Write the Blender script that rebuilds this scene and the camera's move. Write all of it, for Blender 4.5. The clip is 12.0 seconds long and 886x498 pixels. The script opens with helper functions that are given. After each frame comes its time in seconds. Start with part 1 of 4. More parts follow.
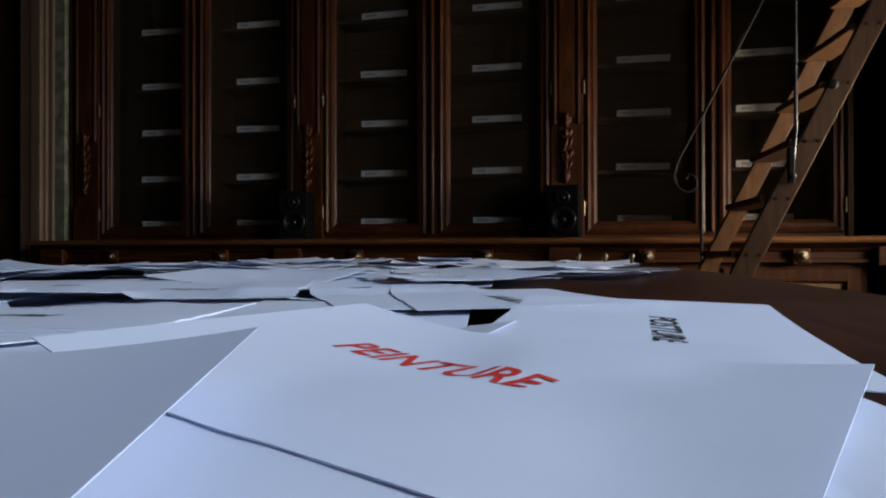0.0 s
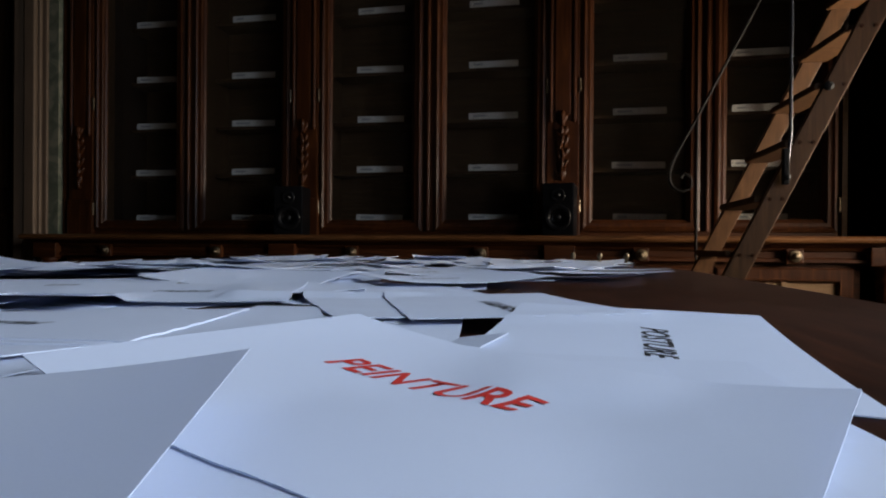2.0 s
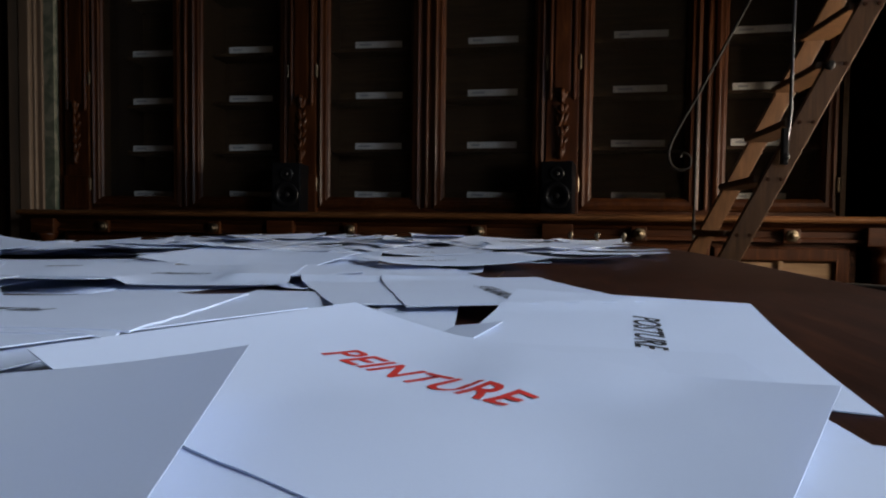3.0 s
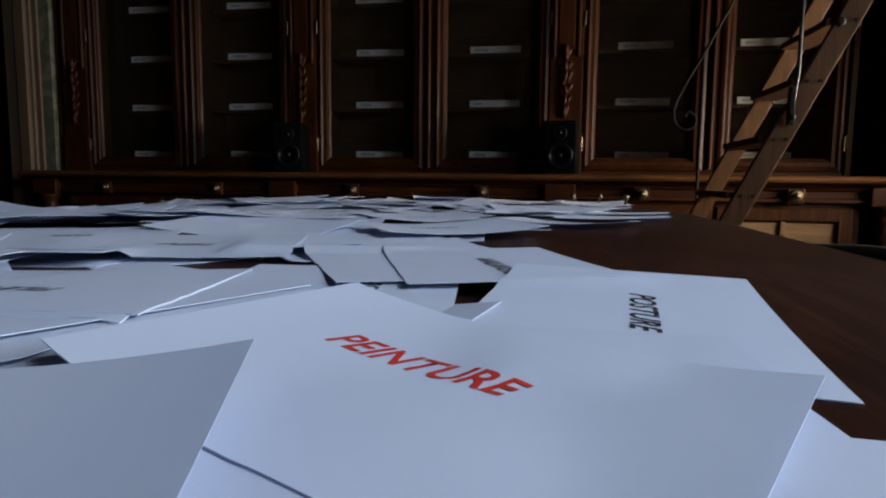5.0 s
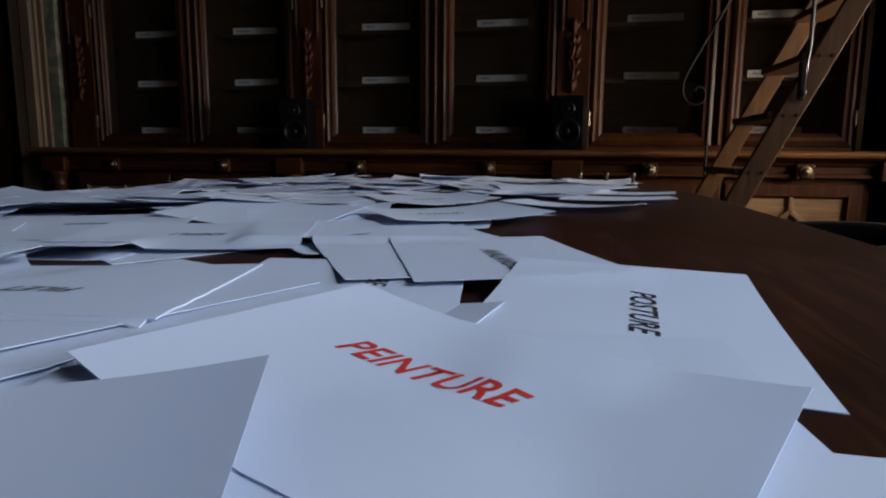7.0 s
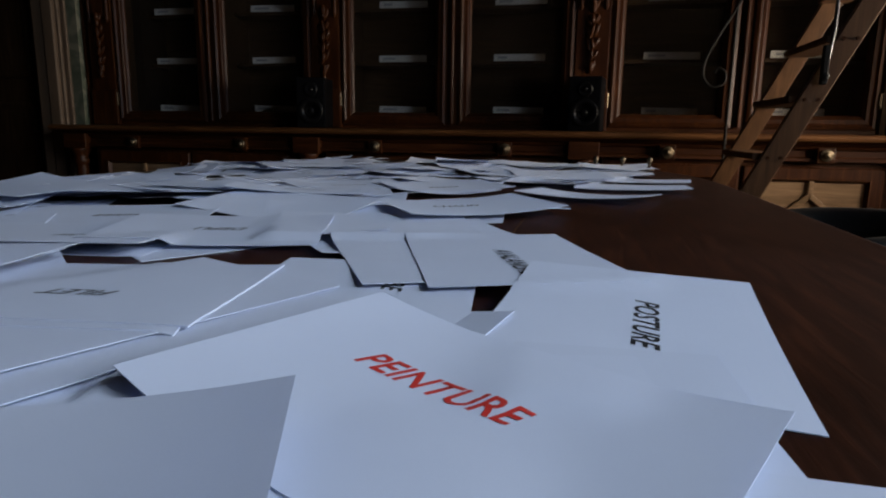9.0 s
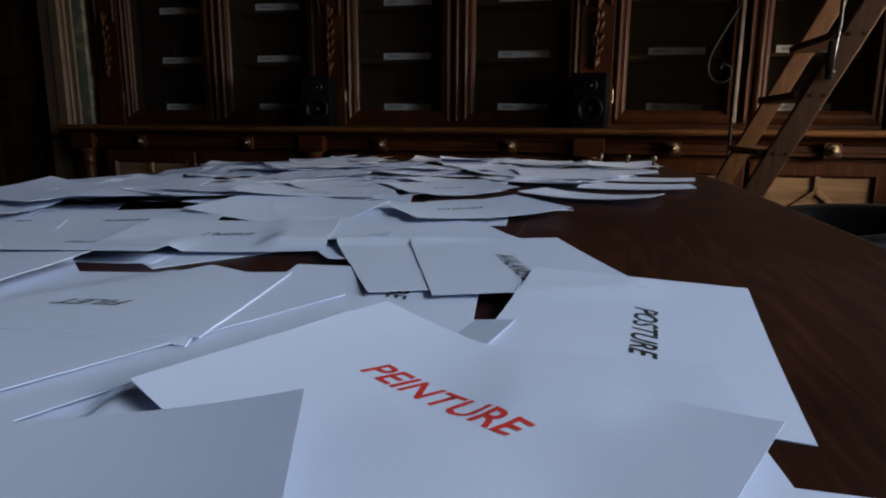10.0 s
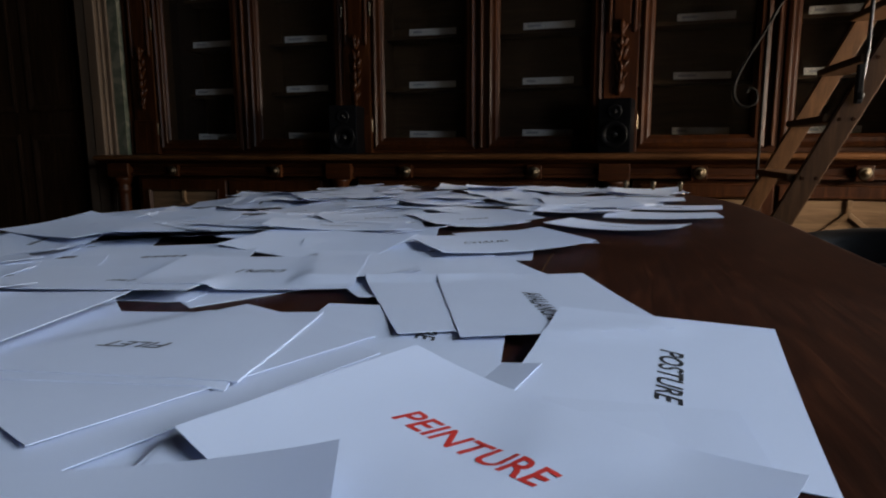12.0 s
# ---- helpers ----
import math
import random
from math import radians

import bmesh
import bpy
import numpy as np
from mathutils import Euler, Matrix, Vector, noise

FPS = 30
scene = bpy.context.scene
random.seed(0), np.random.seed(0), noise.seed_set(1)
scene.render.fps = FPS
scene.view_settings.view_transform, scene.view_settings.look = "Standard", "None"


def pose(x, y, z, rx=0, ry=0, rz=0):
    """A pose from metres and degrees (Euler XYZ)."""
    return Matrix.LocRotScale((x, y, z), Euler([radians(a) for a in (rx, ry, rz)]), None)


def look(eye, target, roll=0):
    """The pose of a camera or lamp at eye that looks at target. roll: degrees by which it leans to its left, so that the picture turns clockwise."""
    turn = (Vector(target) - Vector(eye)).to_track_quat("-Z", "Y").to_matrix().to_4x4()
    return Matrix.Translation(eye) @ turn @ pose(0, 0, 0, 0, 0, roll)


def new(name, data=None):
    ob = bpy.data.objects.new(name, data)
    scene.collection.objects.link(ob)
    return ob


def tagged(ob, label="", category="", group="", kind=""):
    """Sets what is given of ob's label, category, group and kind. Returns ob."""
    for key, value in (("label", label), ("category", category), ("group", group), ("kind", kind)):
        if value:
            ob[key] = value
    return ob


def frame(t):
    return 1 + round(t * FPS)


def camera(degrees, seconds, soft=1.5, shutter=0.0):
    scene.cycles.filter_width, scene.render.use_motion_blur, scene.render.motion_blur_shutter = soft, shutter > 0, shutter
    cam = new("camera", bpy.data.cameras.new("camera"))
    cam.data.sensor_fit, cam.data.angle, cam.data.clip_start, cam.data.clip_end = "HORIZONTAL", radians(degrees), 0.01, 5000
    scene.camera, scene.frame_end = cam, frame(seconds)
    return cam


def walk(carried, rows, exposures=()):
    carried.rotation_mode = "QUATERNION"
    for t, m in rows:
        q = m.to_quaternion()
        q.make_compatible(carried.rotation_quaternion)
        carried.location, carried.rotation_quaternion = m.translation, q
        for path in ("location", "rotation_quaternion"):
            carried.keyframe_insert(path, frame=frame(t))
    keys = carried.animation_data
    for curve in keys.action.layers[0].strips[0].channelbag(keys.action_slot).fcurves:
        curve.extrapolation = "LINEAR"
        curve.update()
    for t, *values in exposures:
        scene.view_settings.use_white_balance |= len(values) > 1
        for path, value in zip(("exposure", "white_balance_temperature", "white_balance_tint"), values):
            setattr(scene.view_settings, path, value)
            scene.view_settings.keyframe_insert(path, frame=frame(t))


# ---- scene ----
cam = camera(70.5, 12.0, soft=2.1)
PATH = [
    (0, (0.105, 0.13, 0.793), (-0.275, 2.094, 0.802), -0.1),
    (0.5, (0.105, 0.129, 0.794), (-0.279, 2.092, 0.804), 0.3),
    (1, (0.105, 0.129, 0.795), (-0.274, 2.093, 0.803), 0.3),
    (1.5, (0.105, 0.13, 0.798), (-0.267, 2.095, 0.807), 0.3),
    (2, (0.106, 0.13, 0.801), (-0.259, 2.096, 0.795), 0.4),
    (2.5, (0.107, 0.128, 0.805), (-0.255, 2.095, 0.774), 0.4),
    (3, (0.108, 0.126, 0.808), (-0.251, 2.092, 0.727), 0.7),
    (5, (0.11, 0.122, 0.82), (-0.254, 2.077, 0.606), 0.6),
    (5.5, (0.11, 0.121, 0.822), (-0.26, 2.072, 0.584), 0.6),
    (6, (0.11, 0.12, 0.826), (-0.264, 2.068, 0.571), 0.5),
    (6.5, (0.111, 0.118, 0.831), (-0.262, 2.064, 0.558), 0.5),
    (7, (0.112, 0.115, 0.836), (-0.271, 2.055, 0.538), 0.4),
    (9, (0.116, 0.101, 0.858), (-0.312, 2.019, 0.486), 0.8),
    (9.5, (0.118, 0.098, 0.862), (-0.317, 2.013, 0.482), 0.7),
    (10, (0.119, 0.094, 0.868), (-0.326, 2.006, 0.482), 0.4),
    (10.5, (0.12, 0.091, 0.873), (-0.345, 1.999, 0.493), 0.1),
    (11, (0.12, 0.089, 0.876), (-0.365, 1.995, 0.518), 0.1),
    (11.5, (0.12, 0.087, 0.879), (-0.381, 1.995, 0.547), 0.0),
    (12, (0.12, 0.085, 0.883), (-0.407, 1.989, 0.57), -0.3),
]
walk(cam, [(t, look(eye, target, roll)) for t, eye, target, roll in PATH],
     [(0, 0.15), (2.5, 0.12), (3.2, 0.05), (5.0, -0.08), (7.0, -0.15), (9.0, -0.2), (10.5, -0.17), (12, -0.06)])

# ---------------------------------------------------------------- world and light
world = bpy.data.worlds.new("sky")
scene.world = world
world.use_nodes = True
wn = world.node_tree.nodes
sky = wn.new("ShaderNodeTexSky")
sky.sky_type = "NISHITA"
sky.sun_disc = False
sky.sun_elevation, sky.sun_rotation = radians(38), radians(200)
world.node_tree.links.new(sky.outputs[0], wn["Background"].inputs[0])
wn["Background"].inputs[1].default_value = 0.06

SKY_BLUE = (0.72, 0.83, 1.0)
# Windows in the unseen wall at +x, the second added to brighten the right-hand doors: y from, y to, z from, z to
WINDOWS = [(-0.55, 0.75, 0.65, 3.1), (2.20, 2.90, 0.35, 1.95)]
WINDOW_POWER = [88.0, 92.0]
WINDOW_SPREAD = [130, 104]
WINDOW_COLOUR = [SKY_BLUE, (1.0, 0.86, 0.70)]
WINDOW_DROP = [0.9, 0.0]
X_RIGHT, X_LEFT, Y_BACK, Y_REAR, Z_TOP = 2.15, -5.2, 3.98, -3.4, 4.2
for (y0, y1, z0, z1), power, colour, spread, drop in zip(WINDOWS, WINDOW_POWER, WINDOW_COLOUR, WINDOW_SPREAD, WINDOW_DROP):
    data = bpy.data.lights.new("window_light", "AREA")
    data.shape, data.size, data.size_y = "RECTANGLE", z1 - z0 - 0.15, y1 - y0 - 0.15
    data.spread = radians(spread)
    data.energy, data.color = power, colour
    lamp = new("window_light", data)
    lamp.matrix_world = look((X_RIGHT + 0.12, (y0 + y1) / 2, (z0 + z1) / 2), (0, (y0 + y1) / 2, (z0 + z1) / 2 - drop))


# ---------------------------------------------------------------- materials
def node_material(name):
    m = bpy.data.materials.new(name)
    m.use_nodes = True
    return m, m.node_tree.nodes, m.node_tree.links, m.node_tree.nodes["Principled BSDF"]


def ramp(nodes, stops):
    r = nodes.new("ShaderNodeValToRGB")
    while len(r.color_ramp.elements) < len(stops):
        r.color_ramp.elements.new(0.5)
    for e, (p, c) in zip(r.color_ramp.elements, stops):
        e.position, e.color = p, (*c, 1)
    return r


def wood(name, dark, mid, light, along="Z", rough=0.35, coat=0.0, scale=1.0, bump=0.15, spec=0.15):
    """Grain that runs along one axis, with slow stains over it."""
    m, n, l, b = node_material(name)
    co = n.new("ShaderNodeTexCoord")
    mp = n.new("ShaderNodeMapping")
    stretch = {"X": (1.2, 14, 14), "Y": (14, 1.2, 14), "Z": (14, 14, 1.2)}[along]
    mp.inputs["Scale"].default_value = [s * scale for s in stretch]
    info = n.new("ShaderNodeObjectInfo")
    shift = n.new("ShaderNodeVectorMath")
    shift.operation = "ADD"
    l.new(co.outputs["Object"], shift.inputs[0])
    l.new(info.outputs["Random"], shift.inputs[1])
    l.new(shift.outputs[0], mp.inputs[0])
    g = n.new("ShaderNodeTexNoise")
    g.inputs["Scale"].default_value, g.inputs["Detail"].default_value, g.inputs["Roughness"].default_value = 3.0, 7, 0.65
    g.inputs["Distortion"].default_value = 0.7
    l.new(mp.outputs[0], g.inputs["Vector"])
    r = ramp(n, [(0.25, dark), (0.52, mid), (0.8, light)])
    l.new(g.outputs[0], r.inputs[0])
    st = n.new("ShaderNodeTexNoise")
    st.inputs["Scale"].default_value, st.inputs["Detail"].default_value = 2.3, 3
    l.new(shift.outputs[0], st.inputs["Vector"])
    sr = ramp(n, [(0.3, (0.72, 0.70, 0.68)), (0.7, (1.0, 1.0, 1.0))])
    l.new(st.outputs[0], sr.inputs[0])
    mix = n.new("ShaderNodeMix")
    mix.data_type, mix.blend_type = "RGBA", "MULTIPLY"
    mix.inputs[0].default_value = 1.0
    l.new(r.outputs[0], mix.inputs[6])
    l.new(sr.outputs[0], mix.inputs[7])
    l.new(mix.outputs[2], b.inputs["Base Color"])
    rr = n.new("ShaderNodeMapRange")
    rr.inputs[3].default_value, rr.inputs[4].default_value = rough - 0.08, rough + 0.12
    l.new(st.outputs[0], rr.inputs[0])
    l.new(rr.outputs[0], b.inputs["Roughness"])
    b.inputs["Specular IOR Level"].default_value = spec
    b.inputs["Coat Weight"].default_value, b.inputs["Coat Roughness"].default_value = coat, 0.18
    bp = n.new("ShaderNodeBump")
    bp.inputs["Strength"].default_value, bp.inputs["Distance"].default_value = bump, 0.002
    l.new(g.outputs[0], bp.inputs["Height"])
    l.new(bp.outputs[0], b.inputs["Normal"])
    return m


def plain(name, colour, rough=0.6, metal=0.0, vary=0.12, scale=9.0, bump=0.08, spec=0.5):
    m, n, l, b = node_material(name)
    co = n.new("ShaderNodeTexCoord")
    t = n.new("ShaderNodeTexNoise")
    t.inputs["Scale"].default_value, t.inputs["Detail"].default_value = scale, 6
    l.new(co.outputs["Object"], t.inputs["Vector"])
    r = ramp(n, [(0.3, [c * (1 - vary) for c in colour]), (0.7, [min(1, c * (1 + vary)) for c in colour])])
    l.new(t.outputs[0], r.inputs[0])
    l.new(r.outputs[0], b.inputs["Base Color"])
    b.inputs["Roughness"].default_value, b.inputs["Metallic"].default_value = rough, metal
    b.inputs["Specular IOR Level"].default_value = spec
    fine = n.new("ShaderNodeTexNoise")
    fine.inputs["Scale"].default_value, fine.inputs["Detail"].default_value = scale * 14, 4
    l.new(co.outputs["Object"], fine.inputs["Vector"])
    bp = n.new("ShaderNodeBump")
    bp.inputs["Strength"].default_value, bp.inputs["Distance"].default_value = bump, 0.001
    l.new(fine.outputs[0], bp.inputs["Height"])
    l.new(bp.outputs[0], b.inputs["Normal"])
    return m


def glass_material():
    m, n, l, b = node_material("cabinet_glass")
    out = n["Material Output"]
    tr, gl, fr, mx = n.new("ShaderNodeBsdfTransparent"), n.new("ShaderNodeBsdfGlossy"), n.new("ShaderNodeFresnel"), n.new("ShaderNodeMixShader")
    tr.inputs[0].default_value = (0.86, 0.90, 0.88, 1)
    gl.inputs["Roughness"].default_value = 0.03
    fr.inputs[0].default_value = 1.5
    l.new(fr.outputs[0], mx.inputs[0])
    l.new(tr.outputs[0], mx.inputs[1])
    l.new(gl.outputs[0], mx.inputs[2])
    l.new(mx.outputs[0], out.inputs[0])
    return m


def damask_material():
    m, n, l, b = node_material("green_damask_wallpaper")
    co = n.new("ShaderNodeTexCoord")
    v = n.new("ShaderNodeTexVoronoi")
    v.feature = "SMOOTH_F1"
    v.inputs["Scale"].default_value = 6.0
    w = n.new("ShaderNodeTexNoise")
    w.inputs["Scale"].default_value, w.inputs["Detail"].default_value, w.inputs["Distortion"].default_value = 9.0, 3, 1.5
    l.new(co.outputs["Object"], w.inputs["Vector"])
    l.new(w.outputs[1], v.inputs["Vector"])
    r = ramp(n, [(0.3, (0.052, 0.064, 0.040)), (0.48, (0.080, 0.088, 0.060)), (0.62, (0.150, 0.140, 0.100))])
    l.new(w.outputs[0], r.inputs[0])
    l.new(r.outputs[0], b.inputs["Base Color"])
    b.inputs["Roughness"].default_value = 0.6
    return m


def paper_material():
    m, n, l, b = node_material("white_card")
    co = n.new("ShaderNodeTexCoord")
    t = n.new("ShaderNodeTexNoise")
    t.inputs["Scale"].default_value, t.inputs["Detail"].default_value = 16.0, 4
    l.new(co.outputs["Object"], t.inputs["Vector"])
    info = n.new("ShaderNodeObjectInfo")
    r = ramp(n, [(0.3, (0.675, 0.735, 0.855)), (0.75, (0.705, 0.765, 0.885))])
    l.new(t.outputs[0], r.inputs[0])
    tone = ramp(n, [(0.0, (0.94, 0.94, 0.94)), (1.0, (1.0, 1.0, 1.0))])
    l.new(info.outputs["Random"], tone.inputs[0])
    mix = n.new("ShaderNodeMix")
    mix.data_type, mix.blend_type = "RGBA", "MULTIPLY"
    mix.inputs[0].default_value = 1.0
    l.new(r.outputs[0], mix.inputs[6])
    l.new(tone.outputs[0], mix.inputs[7])
    l.new(mix.outputs[2], b.inputs["Base Color"])
    b.inputs["Roughness"].default_value = 0.5
    fib = n.new("ShaderNodeTexNoise")
    fib.inputs["Scale"].default_value, fib.inputs["Detail"].default_value = 900.0, 3
    l.new(co.outputs["Object"], fib.inputs["Vector"])
    bp = n.new("ShaderNodeBump")
    bp.inputs["Strength"].default_value, bp.inputs["Distance"].default_value = 0.12, 0.0003
    l.new(fib.outputs[0], bp.inputs["Height"])
    l.new(bp.outputs[0], b.inputs["Normal"])
    # thin card lets a little cool light through
    thin, mx = n.new("ShaderNodeBsdfTranslucent"), n.new("ShaderNodeMixShader")
    thin.inputs[0].default_value = (0.68, 0.72, 0.92, 1)
    mx.inputs[0].default_value = 0.18
    l.new(b.outputs[0], mx.inputs[1])
    l.new(thin.outputs[0], mx.inputs[2])
    l.new(mx.outputs[0], n["Material Output"].inputs[0])
    return m


OAK = wood("carved_oak", (0.011, 0.0028, 0.0007), (0.035, 0.0104, 0.0026), (0.090, 0.031, 0.0088), "Z", 0.42, 0.0)
OAK_X = wood("carved_oak_level", (0.011, 0.0028, 0.0007), (0.035, 0.0104, 0.0026), (0.090, 0.031, 0.0088), "X", 0.42, 0.0)
OAK_PANEL = wood("oak_panel", (0.090, 0.054, 0.028), (0.180, 0.112, 0.062), (0.27, 0.175, 0.100), "X", 0.45, 0.1)
SHELF_WOOD = wood("shelf_wood", (0.020, 0.010, 0.004), (0.044, 0.023, 0.010), (0.080, 0.044, 0.019), "X", 0.55)
PEG_WOOD = plain("peg_wood", (0.030, 0.010, 0.003), 0.8, 0, 0.2, 60, 0.08, 0.05)
# paler than the other oak: the counter lip's highlight is painted in
LIP_WOOD = wood("highlit_counter_oak", (0.036, 0.0140, 0.0043), (0.085, 0.035, 0.0118), (0.16, 0.072, 0.028), "X", 0.42)
DOOR_WOOD = wood("dark_door_wood", (0.016, 0.0070, 0.0030), (0.040, 0.0190, 0.0085), (0.075, 0.037, 0.018), "Z", 0.5)
LADDER_WOOD = wood("ladder_pine", (0.040, 0.0175, 0.0068), (0.077, 0.036, 0.0145), (0.125, 0.061, 0.026), "Z", 0.5, 0.0, 1.0)
TABLE_WOOD = wood("mahogany_table", (0.012, 0.0033, 0.0013), (0.031, 0.0086, 0.0034), (0.074, 0.0215, 0.0083), "Y", 0.38, 0.0, 3.0, 0.18, 0.24)
FLOOR_WOOD = wood("floor_parquet", (0.035, 0.018, 0.009), (0.07, 0.037, 0.018), (0.11, 0.06, 0.03), "X", 0.4, 0.1)
PAPER = paper_material()
RED_INK = plain("red_ink", (0.52, 0.030, 0.020), 0.6, 0, 0.05)
BLACK_INK = plain("black_ink", (0.018, 0.018, 0.020), 0.6, 0, 0.05)
FADED_INK = plain("faded_ink", (0.10, 0.10, 0.115), 0.6, 0, 0.05)
GREY_INK = plain("grey_ink", (0.33, 0.33, 0.33), 0.6, 0, 0.05)
LABEL_CARD = plain("label_card", (0.62, 0.60, 0.55), 0.7, 0, 0.06, 30)
BRASS = plain("aged_brass", (0.115, 0.090, 0.060), 0.45, 1.0, 0.25, 40)
IRON = plain("dark_iron", (0.012, 0.011, 0.010), 0.55, 0.0, 0.3, 30, 0.08, 0.08)
MESH_WIRE = plain("mesh_wire", (0.075, 0.058, 0.040), 0.6, 0.6, 0.2, 30)
STEEL = plain("polished_steel", (0.035, 0.035, 0.037), 0.5, 1.0, 0.15, 30)
SPEAKER_BLACK = plain("speaker_vinyl", (0.0025, 0.0025, 0.003), 0.45, 0, 0.2, 60, 0.08, 0.05)
CONE_GREY = plain("speaker_cone", (0.0030, 0.0030, 0.0035), 0.35, 0, 0.2, 60, 0.08, 0.14)
LEATHER = plain("black_leather", (0.008, 0.008, 0.0085), 0.5, 0, 0.25, 25, 0.5, 0.25)
GLASS = glass_material()
DAMASK = damask_material()
PLASTER = plain("ochre_plaster", (0.22, 0.165, 0.10), 0.8, 0, 0.08, 3, 0.15)
CASING_PAINT = plain("brown_casing_paint", (0.100, 0.066, 0.042), 0.5, 0, 0.12, 5)
# near-black: the gloom behind and beside the bookcase is in this colour
DARK_WALL = plain("near_black_wall", (0.009, 0.005, 0.003), 0.85, 0, 0.25, 3, 0.08, 0.1)
CEILING_PAINT = plain("ceiling_paint", (0.10, 0.070, 0.045), 0.85, 0, 0.06, 2)
WHITE_PAINT = plain("window_paint", (0.72, 0.71, 0.68), 0.5, 0, 0.05, 6)


# ---------------------------------------------------------------- mesh helpers
def link_bm(name, bm, material, parent=None, label="", smooth=False):
    me = bpy.data.meshes.new(name)
    bm.normal_update()
    bm.to_mesh(me)
    bm.free()
    me.materials.append(material)
    if smooth:
        for p in me.polygons:
            p.use_smooth = True
    ob = new(name, me)
    if parent:
        ob.parent = parent
    if label:
        ob["label"] = label
    return ob


def part(name, bm, material, parent, label="", smooth=False):
    return link_bm(name, bm, material, parent, label, smooth)


def empty(name, m=None):
    ob = new(name)
    ob.empty_display_size = 0.05
    if m is not None:
        ob.matrix_world = m
    return ob


def add_box(bm, x0, x1, y0, y1, z0, z1, bevel=0.0, m=None):
    made = bmesh.ops.create_cube(bm, size=1.0)["verts"]
    for v in made:
        v.co = Vector(((x0 + x1) / 2 + v.co.x * (x1 - x0), (y0 + y1) / 2 + v.co.y * (y1 - y0), (z0 + z1) / 2 + v.co.z * (z1 - z0)))
    if bevel > 0:
        edges = list({e for v in made for e in v.link_edges})
        res = bmesh.ops.bevel(bm, geom=edges, offset=bevel, segments=2, affect="EDGES", profile=0.6)
        made = list({v for f in res["faces"] for v in f.verts} | {v for v in made if v.is_valid})
    if m is not None:
        bmesh.ops.transform(bm, matrix=m, verts=[v for v in made if v.is_valid])
    return made


def box(*a, bevel=0.0, m=None):
    bm = bmesh.new()
    add_box(bm, *a, bevel=bevel, m=m)
    return bm


def add_lathe(bm, profile, m, steps=24):
    """A turned body: profile is rows of (radius, height) along local z."""
    rings = []
    for r, h in profile:
        rings.append([bm.verts.new(m @ Vector((max(r, 1e-4) * math.cos(2 * math.pi * k / steps), max(r, 1e-4) * math.sin(2 * math.pi * k / steps), h))) for k in range(steps)])
    for a, b in zip(rings, rings[1:]):
        for k in range(steps):
            bm.faces.new((a[k], a[(k + 1) % steps], b[(k + 1) % steps], b[k]))
    bm.faces.new(list(reversed(rings[0])))
    bm.faces.new(rings[-1])


def lathe(profile, m=Matrix(), steps=24):
    bm = bmesh.new()
    add_lathe(bm, profile, m, steps)
    return bm


def add_moulding(bm, x0, x1, z0, z1, profile):
    """A mitred frame in the xz plane: profile is rows of (inset from the outer edge, y)."""
    loops = []
    for inset, y in profile:
        loops.append([bm.verts.new(p) for p in ((x0 + inset, y, z0 + inset), (x1 - inset, y, z0 + inset), (x1 - inset, y, z1 - inset), (x0 + inset, y, z1 - inset))])
    for a, b in zip(loops, loops[1:] + loops[:1]):
        for k in range(4):
            bm.faces.new((a[k], a[(k + 1) % 4], b[(k + 1) % 4], b[k]))


def add_run(bm, x0, x1, profile):
    """A straight moulding along x: profile is rows of (y, z), closed."""
    a = [bm.verts.new((x0, y, z)) for y, z in profile]
    b = [bm.verts.new((x1, y, z)) for y, z in profile]
    n = len(profile)
    for k in range(n):
        bm.faces.new((a[k], a[(k + 1) % n], b[(k + 1) % n], b[k]))
    bm.faces.new(list(reversed(a)))
    bm.faces.new(b)
    bmesh.ops.recalc_face_normals(bm, faces=bm.faces)


def tube(points, radius, steps=10):
    """A round rod along points."""
    bm = bmesh.new()
    rings = []
    pts = [Vector(p) for p in points]
    side = None
    for k, p in enumerate(pts):
        way = (pts[min(k + 1, len(pts) - 1)] - pts[max(k - 1, 0)]).normalized()
        if side is None:
            side = way.orthogonal().normalized()
        side = (side - way * side.dot(way)).normalized()
        up = way.cross(side)
        rings.append([bm.verts.new(p + radius * (math.cos(2 * math.pi * s / steps) * side + math.sin(2 * math.pi * s / steps) * up)) for s in range(steps)])
    for a, b in zip(rings, rings[1:]):
        for s in range(steps):
            bm.faces.new((a[s], a[(s + 1) % steps], b[(s + 1) % steps], b[s]))
    bm.faces.new(list(reversed(rings[0])))
    bm.faces.new(rings[-1])
    return bm


def smooth_path(points, n=8):
    """A Catmull-Rom line through points."""
    pts = [Vector(p) for p in points]
    out = []
    for k in range(len(pts) - 1):
        p0, p1, p2, p3 = pts[max(k - 1, 0)], pts[k], pts[k + 1], pts[min(k + 2, len(pts) - 1)]
        for s in range(n):
            t = s / n
            out.append(0.5 * ((2 * p1) + (p2 - p0) * t + (2 * p0 - 5 * p1 + 4 * p2 - p3) * t * t + (3 * p1 - p0 - 3 * p2 + p3) * t ** 3))
    out.append(pts[-1])
    return out


